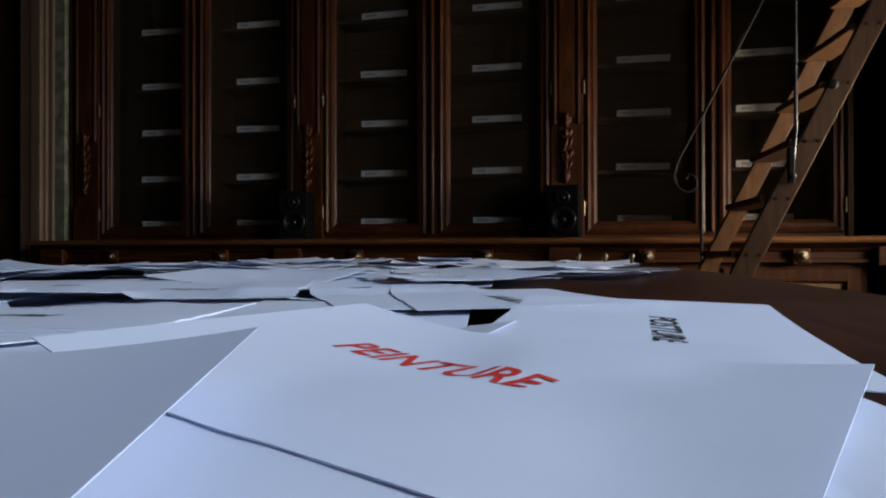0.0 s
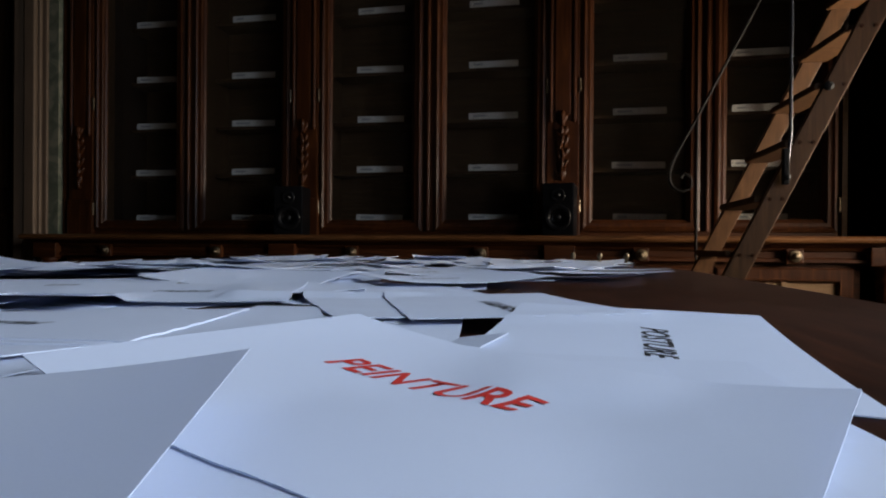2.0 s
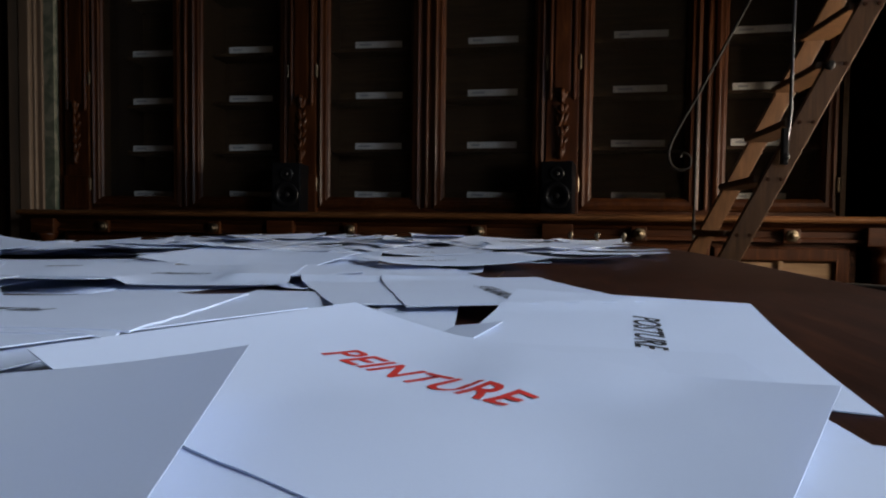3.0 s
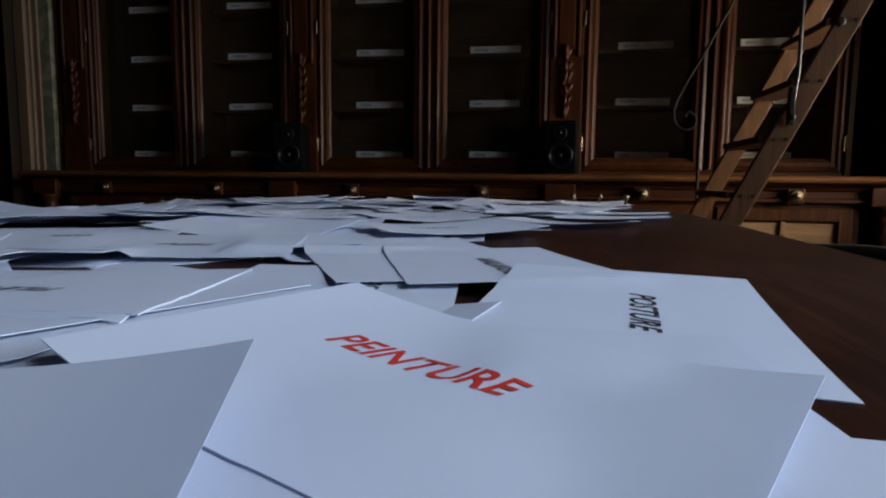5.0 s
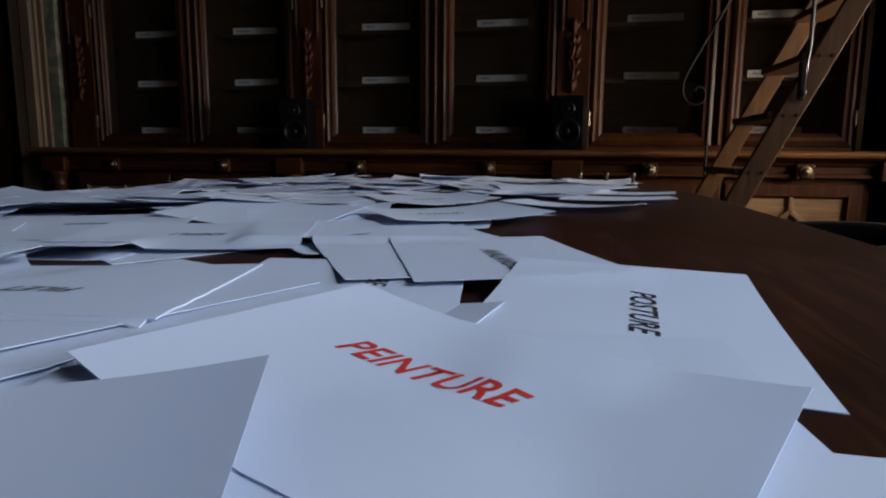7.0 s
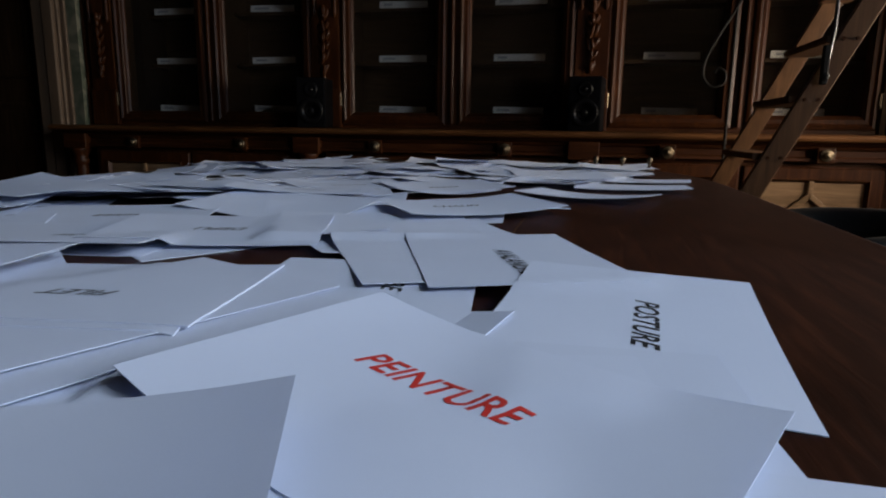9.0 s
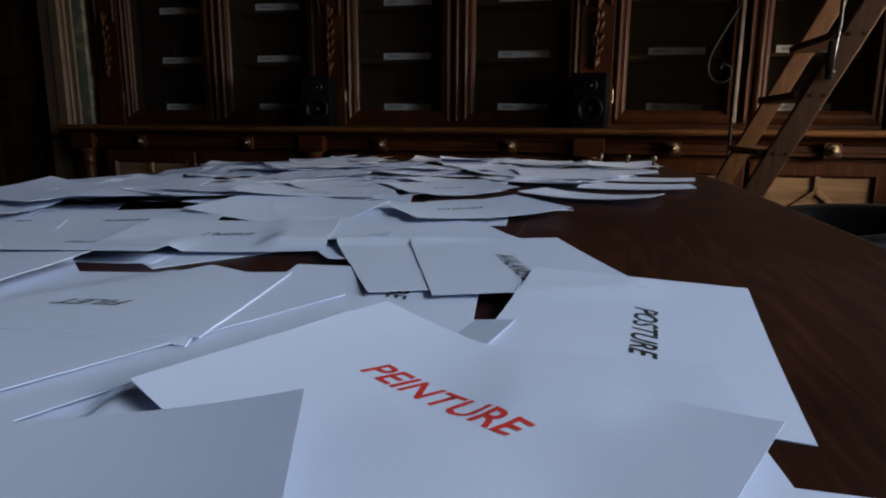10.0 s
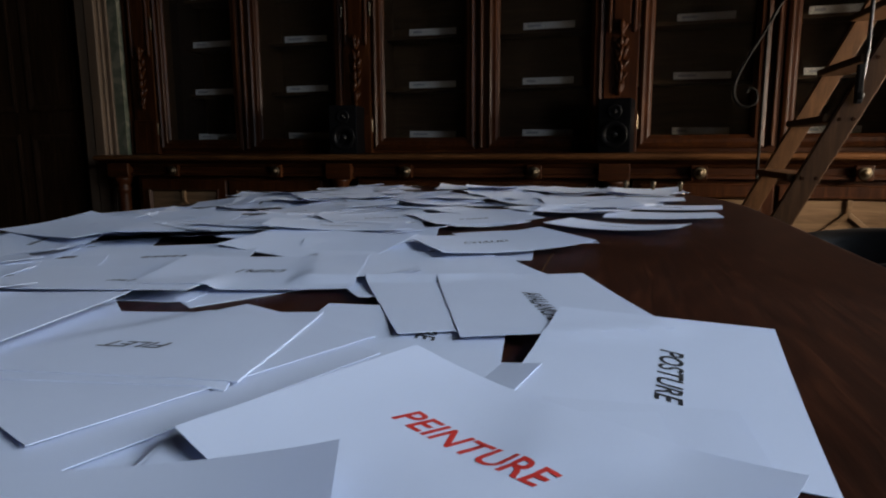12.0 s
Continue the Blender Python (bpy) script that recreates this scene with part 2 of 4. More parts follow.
# ---------------------------------------------------------------- the room
def wall_with_holes(name, along, lo, hi, fixed0, fixed1, holes, material, label):
    """A thick wall along x or y with openings cut through it: holes are (from, to, z from, z to)."""
    bm = bmesh.new()
    cuts = sorted({lo, hi, *[h[0] for h in holes], *[h[1] for h in holes]})
    for a, b in zip(cuts, cuts[1:]):
        inside = [h for h in holes if h[0] <= a + 1e-6 and h[1] >= b - 1e-6]
        spans = [(0.0, Z_TOP)]
        for h in inside:
            spans = [(0.0, h[2]), (h[3], Z_TOP)]
        for z0, z1 in spans:
            if z1 - z0 > 1e-4:
                if along == "x":
                    add_box(bm, a, b, fixed0, fixed1, z0, z1)
                else:
                    add_box(bm, fixed0, fixed1, a, b, z0, z1)
    return tagged(link_bm(name, bm, material), label, "wall", "", "structure")


tagged(link_bm("floor", box(X_LEFT, X_RIGHT + 0.3, Y_REAR, Y_BACK + 2.0, -0.12, 0.0), FLOOR_WOOD), "dark brown waxed wooden floor", "floor", "", "structure")
tagged(link_bm("ceiling", box(X_LEFT - 0.3, X_RIGHT + 0.3, Y_REAR - 0.3, Y_BACK + 2.0, Z_TOP, Z_TOP + 0.2), CEILING_PAINT), "dim brown painted ceiling", "ceiling", "", "structure")
Y_LEFT = 3.46                          # the papered wall stands forward, nearly flush with the bookcase doors
DOORWAY = (-4.45, -3.19, 0.0, 2.7)
# opening added so that the area right of the bookcase stays black
ADDED_RECESS = (1.60, 2.08, 0.87, 3.0)
wall_with_holes("wall_north", "x", -2.652, X_RIGHT, Y_BACK, Y_BACK + 0.25, [ADDED_RECESS], DARK_WALL, "near-black wall behind the bookcase with an added recess")
wall_with_holes("wall_northwest", "x", X_LEFT, -2.902, Y_LEFT, Y_LEFT + 0.25, [DOORWAY], DAMASK, "wall with worn green damask paper beside the bookcase")
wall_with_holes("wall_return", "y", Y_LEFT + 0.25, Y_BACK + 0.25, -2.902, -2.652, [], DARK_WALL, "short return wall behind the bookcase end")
wall_with_holes("wall_east", "y", Y_REAR, Y_BACK + 1.7, X_RIGHT, X_RIGHT + 0.3, WINDOWS, PLASTER, "ochre plaster wall with a tall window and an added one")
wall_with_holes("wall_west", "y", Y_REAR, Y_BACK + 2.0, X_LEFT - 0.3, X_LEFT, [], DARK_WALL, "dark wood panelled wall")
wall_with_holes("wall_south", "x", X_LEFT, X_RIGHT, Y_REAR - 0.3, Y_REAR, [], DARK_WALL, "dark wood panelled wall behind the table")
wall_with_holes("wall_corridor", "x", X_LEFT, X_RIGHT + 0.3, Y_BACK + 1.7, Y_BACK + 2.0, [], DARK_WALL, "wall behind the added recess, shade in its near-black colour")

for k, (y0, y1, z0, z1) in enumerate(WINDOWS):
    win = tagged(empty("window_%d" % (k + 1), Matrix.Translation((X_RIGHT, 0, 0))), "white painted window in the unseen plaster wall", "window", "", "structure")
    bm = bmesh.new()
    for a, b in ((y0, y0 + 0.07), (y1 - 0.07, y1), ((y0 + y1) / 2 - 0.04, (y0 + y1) / 2 + 0.04)):
        add_box(bm, 0.15, 0.21, a, b, z0, z1, 0.004)
    for a, b in ((z0, z0 + 0.09), (z1 - 0.08, z1), (z0 + (z1 - z0) * 0.77, z0 + (z1 - z0) * 0.77 + 0.06)):
        add_box(bm, 0.153, 0.207, y0 + 0.07, y1 - 0.07, a, b)
    part("window_frame", bm, WHITE_PAINT, win)
    part("window_sill", box(-0.06, 0.15, y0 - 0.05, y1 + 0.05, z0 - 0.04, z0 + 0.003, bevel=0.006), WHITE_PAINT, win)
    pane = part("pane", box(0.176, 0.182, y0 + 0.06, y1 - 0.06, z0 + 0.08, z1 - 0.07), GLASS, win)
    pane.visible_shadow = False

leaf = tagged(empty("door_2", Matrix.Translation((DOORWAY[0], Y_LEFT + 0.10, 0))), "very dark brown panelled wooden door in shade", "door", "", "structure")
wide = DOORWAY[1] - DOORWAY[0]
part("leaf", box(0.004, wide - 0.014, 0.0, 0.045, 0.006, 2.69, bevel=0.003), DOOR_WOOD, leaf)
for x0, x1 in ((0.14, wide / 2 - 0.05), (wide / 2 + 0.05, wide - 0.15)):
    for z0, z1 in ((0.25, 1.0), (1.15, 2.5)):
        bm = bmesh.new()
        add_moulding(bm, x0, x1, z0, z1, [(0.0, -0.0005), (0.0, -0.012), (0.012, -0.018), (0.03, -0.012), (0.045, -0.004), (0.045, -0.0005)])
        bmesh.ops.recalc_face_normals(bm, faces=bm.faces)
        part("panel_moulding", bm, DOOR_WOOD, leaf)
# Door casing at the edge of the open doorway, with stepped mouldings
casing = tagged(empty("door_1", Matrix.Translation((DOORWAY[1], Y_LEFT, 0))), "dull brown moulded casing round a dark wooden door", "door casing", "", "structure")


def casing_bands(wide):
    """The casing's cross-section: (from, to, depth) of each moulding, from the opening outwards."""
    return [(0.0, 0.018, 0.030), (0.018, 0.088, 0.052), (0.088, 0.100, 0.024), (0.100, 0.172, 0.062), (0.172, 0.190, 0.036), (0.190, wide, 0.018)]


bm = bmesh.new()
for x0, x1, d in casing_bands(0.222):
    add_box(bm, x0, x1, -d, 0.0, 0.24, 2.7 + x0, min(0.008, d * 0.4))
part("jamb", bm, CASING_PAINT, casing)
part("plinth", box(-0.004, 0.215, -0.075, 0.0, 0.0, 0.24, bevel=0.008), CASING_PAINT, casing)
bm = bmesh.new()
for z0, z1, d in casing_bands(0.222):
    add_box(bm, -1.26, 0.0, -d, 0.0, 2.7 + z0, 2.7 + z1, min(0.008, d * 0.4))
part("lintel", bm, CASING_PAINT, casing)
part("jamb_lining", box(-0.012, 0.0, 0.0, 0.25, 0.0, 2.7), CASING_PAINT, casing)

# ---------------------------------------------------------------- bookcase
PITCH, PIL0 = 1.445, -2.785            # spacing of the pilasters and the first one's x
Y_DOOR, Y_BASE, Y_LIP = 3.50, 3.27, 3.20
Z_COUNTER, Z_DOOR0, Z_DOOR1 = 0.862, 0.885, 3.05
SHELVES = [0.962, 1.254, 1.556, 1.857, 2.213, 2.51, 2.79]
LABEL_X = [(-2.47, -1.83), (-1.045, -0.395), (0.382, 0.98)]


def wire_lattice(x0, x1, z0, z1, y, pitch=0.017, thick=0.0004):
    """Two crossed families of thin slanting wires that fill an upright rectangle."""
    verts, faces = [], []
    for side in (-1, 1):
        c = -(z1 - z0)
        while c < x1 - x0:
            a, b = max(0.0, -c), min(z1 - z0, x1 - x0 - c)
            if b - a > 0.004:
                ends = []
                for h in (a, b):
                    x = x0 + c + h if side > 0 else x1 - c - h
                    ends.append((x, z0 + h))
                n = len(verts)
                for x, z in ends:
                    for dx, dy in ((-thick, 0), (0, -thick), (thick, 0), (0, thick)):
                        verts.append((x + dx, y + side * thick + dy, z))
                faces += [(n + k, n + (k + 1) % 4, n + 4 + (k + 1) % 4, n + 4 + k) for k in range(4)]
            c += pitch
    me = bpy.data.meshes.new("wire_mesh")
    me.from_pydata(verts, [], faces)
    bm = bmesh.new()
    bm.from_mesh(me)
    bpy.data.meshes.remove(me)
    return bm


def door_leaf(parent, x0, x1, hinge_left):
    """A wire-mesh door: moulded frame, mesh panel and hinges."""
    door = part("door", bmesh.new(), OAK, parent)
    bm = bmesh.new()
    add_moulding(bm, x0, x1, Z_DOOR0, Z_DOOR1, [(0.0, Y_DOOR + 0.03), (0.0, Y_DOOR), (0.004, Y_DOOR - 0.006), (0.018, Y_DOOR - 0.012), (0.026, Y_DOOR - 0.004),
                                               (0.032, Y_DOOR - 0.002), (0.046, Y_DOOR - 0.002), (0.050, Y_DOOR + 0.006), (0.058, Y_DOOR + 0.010), (0.066, Y_DOOR + 0.020), (0.066, Y_DOOR + 0.03)])
    bmesh.ops.recalc_face_normals(bm, faces=bm.faces)
    bm.to_mesh(door.data)
    bm.free()
    part("wire_mesh", wire_lattice(x0 + 0.060, x1 - 0.060, Z_DOOR0 + 0.06, Z_DOOR1 - 0.06, Y_DOOR + 0.023), MESH_WIRE, door, "fine dark wire mesh panel")
    xl = x0 + 0.012 if hinge_left else x1 - 0.012
    for z in (1.02, 1.655, 2.62):
        part("hinge", lathe([(0.002, -0.040), (0.007, -0.034), (0.007, 0.034), (0.002, 0.040)], Matrix.Translation((xl - (0.016 if hinge_left else -0.016), Y_DOOR - 0.012, z)), 10), BRASS, door, "brass barrel hinge")
    return door


def bookcase_bay(cx, seed):
    rnd = random.Random(seed)
    bay = tagged(empty("bookcase", Matrix.Translation((cx, 0, 0))), "dark carved oak bookcase with two wire mesh doors and labelled shelves", "bookcase", "bookcase bays along the wall")
    half = PITCH / 2
    part("back_panel", box(-half + 0.02, half - 0.02, Y_BACK - 0.03, Y_BACK - 0.006, Z_COUNTER + 0.002, 3.1), SHELF_WOOD, bay)
    for sx in (-1, 1):
        part("side_panel", box(sx * (half - 0.06) - 0.012, sx * (half - 0.06) + 0.012, Y_DOOR + 0.035, Y_BACK - 0.031, Z_COUNTER + 0.002, 3.1), SHELF_WOOD, bay)
    part("divider", box(-0.012, 0.012, Y_DOOR + 0.035, Y_BACK - 0.031, Z_COUNTER + 0.002, 3.1), SHELF_WOOD, bay)
    bm = bmesh.new()
    add_box(bm, -half + 0.10, half - 0.10, Y_DOOR + 0.005, Y_DOOR + 0.034, Z_COUNTER + 0.002, Z_DOOR0 - 0.002)
    part("bottom_rail", bm, OAK_X, bay)
    part("top_rail", box(-half + 0.10, half - 0.10, Y_DOOR + 0.005, Y_DOOR + 0.034, Z_DOOR1 + 0.002, 3.1), OAK_X, bay)
    part("meeting_bead", lathe([(0.011, Z_DOOR0 + 0.01), (0.011, Z_DOOR1 - 0.01)], Matrix.Translation((0.0115, Y_DOOR - 0.006, 0)), 12), OAK, bay)
    part("meeting_stile", box(-0.0195, 0.0425, Y_DOOR + 0.004, Y_DOOR + 0.030, Z_DOOR0, Z_DOOR1, bevel=0.003), OAK, bay)
    for k, (x0, x1) in enumerate(((-0.6165, -0.020), (0.043, 0.6165 if seed == 2 else 0.6500))):
        door_leaf(bay, x0, x1, k == 0)
        for z in SHELVES:
            s0, s1 = (-half + 0.075, -0.013) if k == 0 else (0.013, half - 0.075)
            shelf = part("shelf", box(s0, s1, Y_DOOR + 0.287, Y_BACK - 0.033, z - 0.022, z, bevel=0.002), SHELF_WOOD, bay)
            lx = 0.105 + (LABEL_X[seed][k] - 0.105) * 1.0519 - cx + rnd.uniform(-0.004, 0.004)
            tilt = Matrix.Translation((lx + 0.144, Y_DOOR + 0.280, z + 0.014)) @ Matrix.Rotation(radians(rnd.uniform(-0.6, 0.9)), 4, "Y")
            tag = part("shelf_label", box(-0.144, 0.144, -0.0012, 0.0012, -0.0185, 0.0185, m=tilt), LABEL_CARD, shelf, "white card strip with small print")
            n = rnd.uniform(0.05, 0.10)
            part("print_bar", box(-0.120, -0.120 + n, -0.0022, -0.0014, -0.006, 0.007, m=tilt), GREY_INK, shelf)
    return bay


def pilaster(x, seed):
    """An upright with two reeds and a carved leaf drop."""
    rnd = random.Random(seed)
    p = tagged(empty("pilaster", Matrix.Translation((x, 0, 0))), "carved oak pilaster with a hanging leaf ornament", "pilaster", "pilasters of the bookcase")
    part("shaft", box(-0.068, 0.098, Y_DOOR - 0.012, Y_DOOR + 0.05, Z_COUNTER + 0.002, 3.1, bevel=0.004), OAK, p)
    for sx in (-0.048, 0.074):
        part("reed", lathe([(0.004, 1.46), (0.011, 1.475), (0.011, 3.06), (0.006, 3.07)], Matrix.Translation((sx, Y_DOOR - 0.014, 0)), 12), OAK, p)
    part("panel", box(-0.028, 0.054, Y_DOOR - 0.022, Y_DOOR - 0.0125, 1.50, 3.05, bevel=0.004), OAK, p)
    bm = bmesh.new()
    z = 1.47
    for row in range(6):
        w = (0.013, 0.021, 0.024, 0.022, 0.018, 0.012)[row]
        for sx in (-1, 0, 1):
            made = bmesh.ops.create_icosphere(bm, subdivisions=2, radius=1.0)["verts"]
            m = (Matrix.Translation((0.012 + sx * w * 0.8 + rnd.uniform(-0.003, 0.003), Y_DOOR - 0.020 - (0.009 if sx == 0 else 0), z + sx * 0.010 + rnd.uniform(-0.008, 0.008)))
                 @ Matrix.Rotation(radians(sx * 24 + rnd.uniform(-14, 14)), 4, "Y") @ Matrix.Diagonal((rnd.uniform(0.009, 0.013), rnd.uniform(0.008, 0.012), rnd.uniform(0.026, 0.038), 1)))
            for v in made:
                v.co *= 1 + 0.35 * noise.noise(v.co * 1.3 + Vector((row * 3.1, sx * 5.0, seed)))
            bmesh.ops.transform(bm, matrix=m, verts=made)
        z -= 0.058
    made = bmesh.ops.create_icosphere(bm, subdivisions=2, radius=1.0)["verts"]
    bmesh.ops.transform(bm, matrix=Matrix.Translation((0.012, Y_DOOR - 0.03, 1.497)) @ Matrix.Diagonal((0.015, 0.014, 0.026, 1)), verts=made)
    part("leaf_carving", bm, OAK, p, "carved hanging leaf drop", True)
    part("foot", box(-0.071, 0.104, Y_DOOR - 0.024, Y_DOOR + 0.049, Z_COUNTER + 0.003, 1.075, bevel=0.006), OAK, p)
    return p


def rosette(parent, x, z):
    y = Y_BASE - 0.030
    plate = part("mount", box(x - 0.036, x + 0.036, y - 0.002, y + 0.020, z - 0.034, z + 0.034, bevel=0.004), OAK, parent)
    turn = Matrix.Translation((x, y - 0.002, z)) @ Matrix.Rotation(radians(90), 4, "X")
    part("rosette", lathe([(0.027, 0.0), (0.029, 0.004), (0.022, 0.008), (0.017, 0.006), (0.015, 0.012), (0.010, 0.018), (0.002, 0.020)], turn, 20), BRASS, plate, "round aged brass rosette knob", True)


def base_cabinet(cx):
    half = PITCH / 2
    c = tagged(empty("base_cabinet", Matrix.Translation((cx, 0, 0))), "oak base cabinet with lozenge panel doors and brass rosettes", "cabinet", "base cabinets under the bookcase")
    part("body", box(-half + 0.09, half - 0.09, Y_BASE + 0.03, Y_BACK - 0.006, 0.08, 0.735), OAK_X, c)
    part("plinth", box(-half + 0.001, half - 0.001, Y_BASE + 0.01, Y_BACK - 0.006, 0.0, 0.08, bevel=0.005), OAK_X, c)
    bm = bmesh.new()
    add_run(bm, -half + 0.0015, half - 0.0015, [(Y_BACK - 0.01, 0.736), (Y_BASE + 0.01, 0.736), (Y_BASE - 0.012, 0.742), (Y_BASE - 0.012, 0.756), (Y_BASE + 0.002, 0.762),
                                               (Y_BASE + 0.002, 0.790), (Y_BASE - 0.010, 0.796), (Y_BASE - 0.018, 0.808), (Y_BASE - 0.03, 0.814), (Y_BACK - 0.01, 0.814)])
    part("frieze", bm, OAK_X, c)
    for sx in (-0.338, 0.338):
        rosette(c, sx, 0.770)
    for k, (x0, x1) in enumerate(((-half + 0.125, -0.008), (0.008, half - 0.125))):
        door = part("door", bmesh.new(), OAK, c)
        z0, z1, y = 0.10, 0.715, Y_BASE + 0.028
        bm = bmesh.new()
        add_moulding(bm, x0, x1, z0, z1, [(0.0, y), (0.0, y - 0.016), (0.006, y - 0.022), (0.050, y - 0.022), (0.058, y - 0.028), (0.066, y - 0.016), (0.072, y - 0.008), (0.072, y)])
        bmesh.ops.recalc_face_normals(bm, faces=bm.faces)
        bm.to_mesh(door.data)
        bm.free()
        part("panel", box(x0 + 0.068, x1 - 0.068, y - 0.010, y - 0.0005, z0 + 0.068, z1 - 0.068), OAK_PANEL, door, "lighter oak panel")
        mx, mz, w, h = (x0 + x1) / 2, (z0 + z1) / 2, (x1 - x0) / 2 - 0.085, (z1 - z0) / 2 - 0.13
        for a, b in (((mx, mz + h), (mx + w, mz)), ((mx + w, mz), (mx, mz - h)), ((mx, mz - h), (mx - w, mz)), ((mx - w, mz), (mx, mz + h)), ((mx, mz + h), (mx, z1 - 0.07)), ((mx, mz - h), (mx, z0 + 0.07))):
            long = math.hypot(b[0] - a[0], b[1] - a[1])
            m = Matrix.Translation(((a[0] + b[0]) / 2, y - 0.016, (a[1] + b[1]) / 2)) @ Matrix.Rotation(-math.atan2(b[1] - a[1], b[0] - a[0]), 4, "Y")
            part("lozenge_bead", box(-long / 2 - 0.006, long / 2 + 0.006, -0.008, 0.008, -0.012, 0.012, bevel=0.005, m=m), OAK_PANEL, door)
    return c


def base_column(x):
    c = tagged(empty("column", Matrix.Translation((x, Y_BASE + 0.005, 0))), "turned oak column carrying the cabinet counter", "column", "columns of the base cabinets")
    part("block", box(-0.075, 0.075, -0.045, 0.05, 0.728, 0.8135, bevel=0.006), OAK_X, c)
    part("shaft", lathe([(0.040, 0.26), (0.045, 0.27), (0.036, 0.30), (0.040, 0.36), (0.034, 0.62), (0.036, 0.64), (0.046, 0.655), (0.036, 0.67), (0.038, 0.69), (0.052, 0.715), (0.054, 0.727)]), OAK, c, "", True)
    part("pedestal", box(-0.070, 0.070, -0.045, 0.05, 0.002, 0.26, bevel=0.006), OAK_X, c)


for k in range(3):
    bookcase_bay(PIL0 + PITCH * (k + 0.5), k)
for k in range(3):
    pilaster(PIL0 + PITCH * k, k)
for k in range(4):
    base_column(PIL0 + PITCH * k)
for k in range(3):
    base_cabinet(PIL0 + PITCH * (k + 0.5))
tagged(link_bm("base_cabinet", box(PIL0 + PITCH * 3 + 0.085, X_RIGHT - 0.004, Y_BASE + 0.02, Y_BACK - 0.006, 0.0, 0.8135), OAK_X), "plain oak panelled base under the counter end", "panel")

# Counter over all base cabinets: a slab, and a rounded lip with a cove below it
counter = tagged(empty("counter", Matrix()), "long dark oak counter ledge with a rounded lip", "counter")
part("slab", box(PIL0 - 0.135, X_RIGHT - 0.005, Y_LIP + 0.052, Y_BACK - 0.005, 0.8145, Z_COUNTER), OAK_X, counter)
bm = bmesh.new()
add_run(bm, PIL0 - 0.14, X_RIGHT - 0.005, [(Y_LIP + 0.0515, 0.829), (Y_LIP + 0.012, 0.829), (Y_LIP + 0.002, 0.834), (Y_LIP - 0.004, 0.844),
                                          (Y_LIP, 0.854), (Y_LIP + 0.012, 0.8605), (Y_LIP + 0.0515, Z_COUNTER)])
part("lip", bm, LIP_WOOD, counter, "rounded lip with its highlight in the colour")
bm = bmesh.new()
add_run(bm, PIL0 - 0.138, X_RIGHT - 0.005, [(Y_LIP + 0.0515, 0.8145), (Y_BASE - 0.022, 0.8145), (Y_BASE - 0.034, 0.821), (Y_BASE - 0.040, 0.8285), (Y_LIP + 0.0515, 0.8285)])
part("cove", bm, OAK_X, counter)
tagged(link_bm("bookcase_end_panel", box(PIL0 - 0.116, PIL0 - 0.100, Y_DOOR - 0.006, Y_BACK - 0.006, Z_COUNTER + 0.001, 3.1, bevel=0.003), OAK), "dark oak end panel of the bookcase", "panel")
bm = bmesh.new()
add_run(bm, PIL0 - 0.2, PIL0 + PITCH * 3 + 0.12, [(Y_BACK - 0.005, 3.101), (Y_DOOR - 0.02, 3.101), (Y_DOOR - 0.04, 3.14), (Y_DOOR - 0.05, 3.2), (Y_DOOR - 0.12, 3.26), (Y_DOOR - 0.15, 3.33), (Y_BACK - 0.005, 3.33)])
tagged(link_bm("cornice", bm, OAK_X), "dark oak cornice crowning the bookcase", "cornice")

# ---------------------------------------------------------------- loudspeakers on the counter
def loudspeaker(x, turn, label):
    s = tagged(empty("loudspeaker", pose(x, Y_LIP + 0.19, Z_COUNTER, 0, 0, turn)), label, "loudspeaker", "loudspeakers on the counter")
    part("cabinet", box(-0.078, 0.078, -0.11, 0.11, 0.001, 0.262, bevel=0.006), SPEAKER_BLACK, s, "black vinyl box")
    out = Matrix.Translation((0, -0.110, 0.090)) @ Matrix.Rotation(radians(90), 4, "X")
    woofer = part("woofer", lathe([(0.066, 0.0), (0.066, 0.006), (0.060, 0.009), (0.054, 0.006), (0.050, 0.008), (0.044, 0.002), (0.022, -0.010), (0.020, -0.002), (0.010, 0.004), (0.002, 0.005)], out, 32), CONE_GREY, s, "round woofer with a glossy dust cap", True)
    out = Matrix.Translation((0, -0.110, 0.200)) @ Matrix.Rotation(radians(90), 4, "X")
    part("tweeter", lathe([(0.036, 0.0), (0.036, 0.004), (0.026, 0.003), (0.014, -0.002), (0.012, 0.004), (0.006, 0.008), (0.001, 0.009)], out, 24), CONE_GREY, s, "", True)
    return s


loudspeaker(0.108, -6, "small black loudspeaker box beside the lighter bookcase door")
loudspeaker(-1.345, 10, "small black loudspeaker box in the shade of a pilaster")


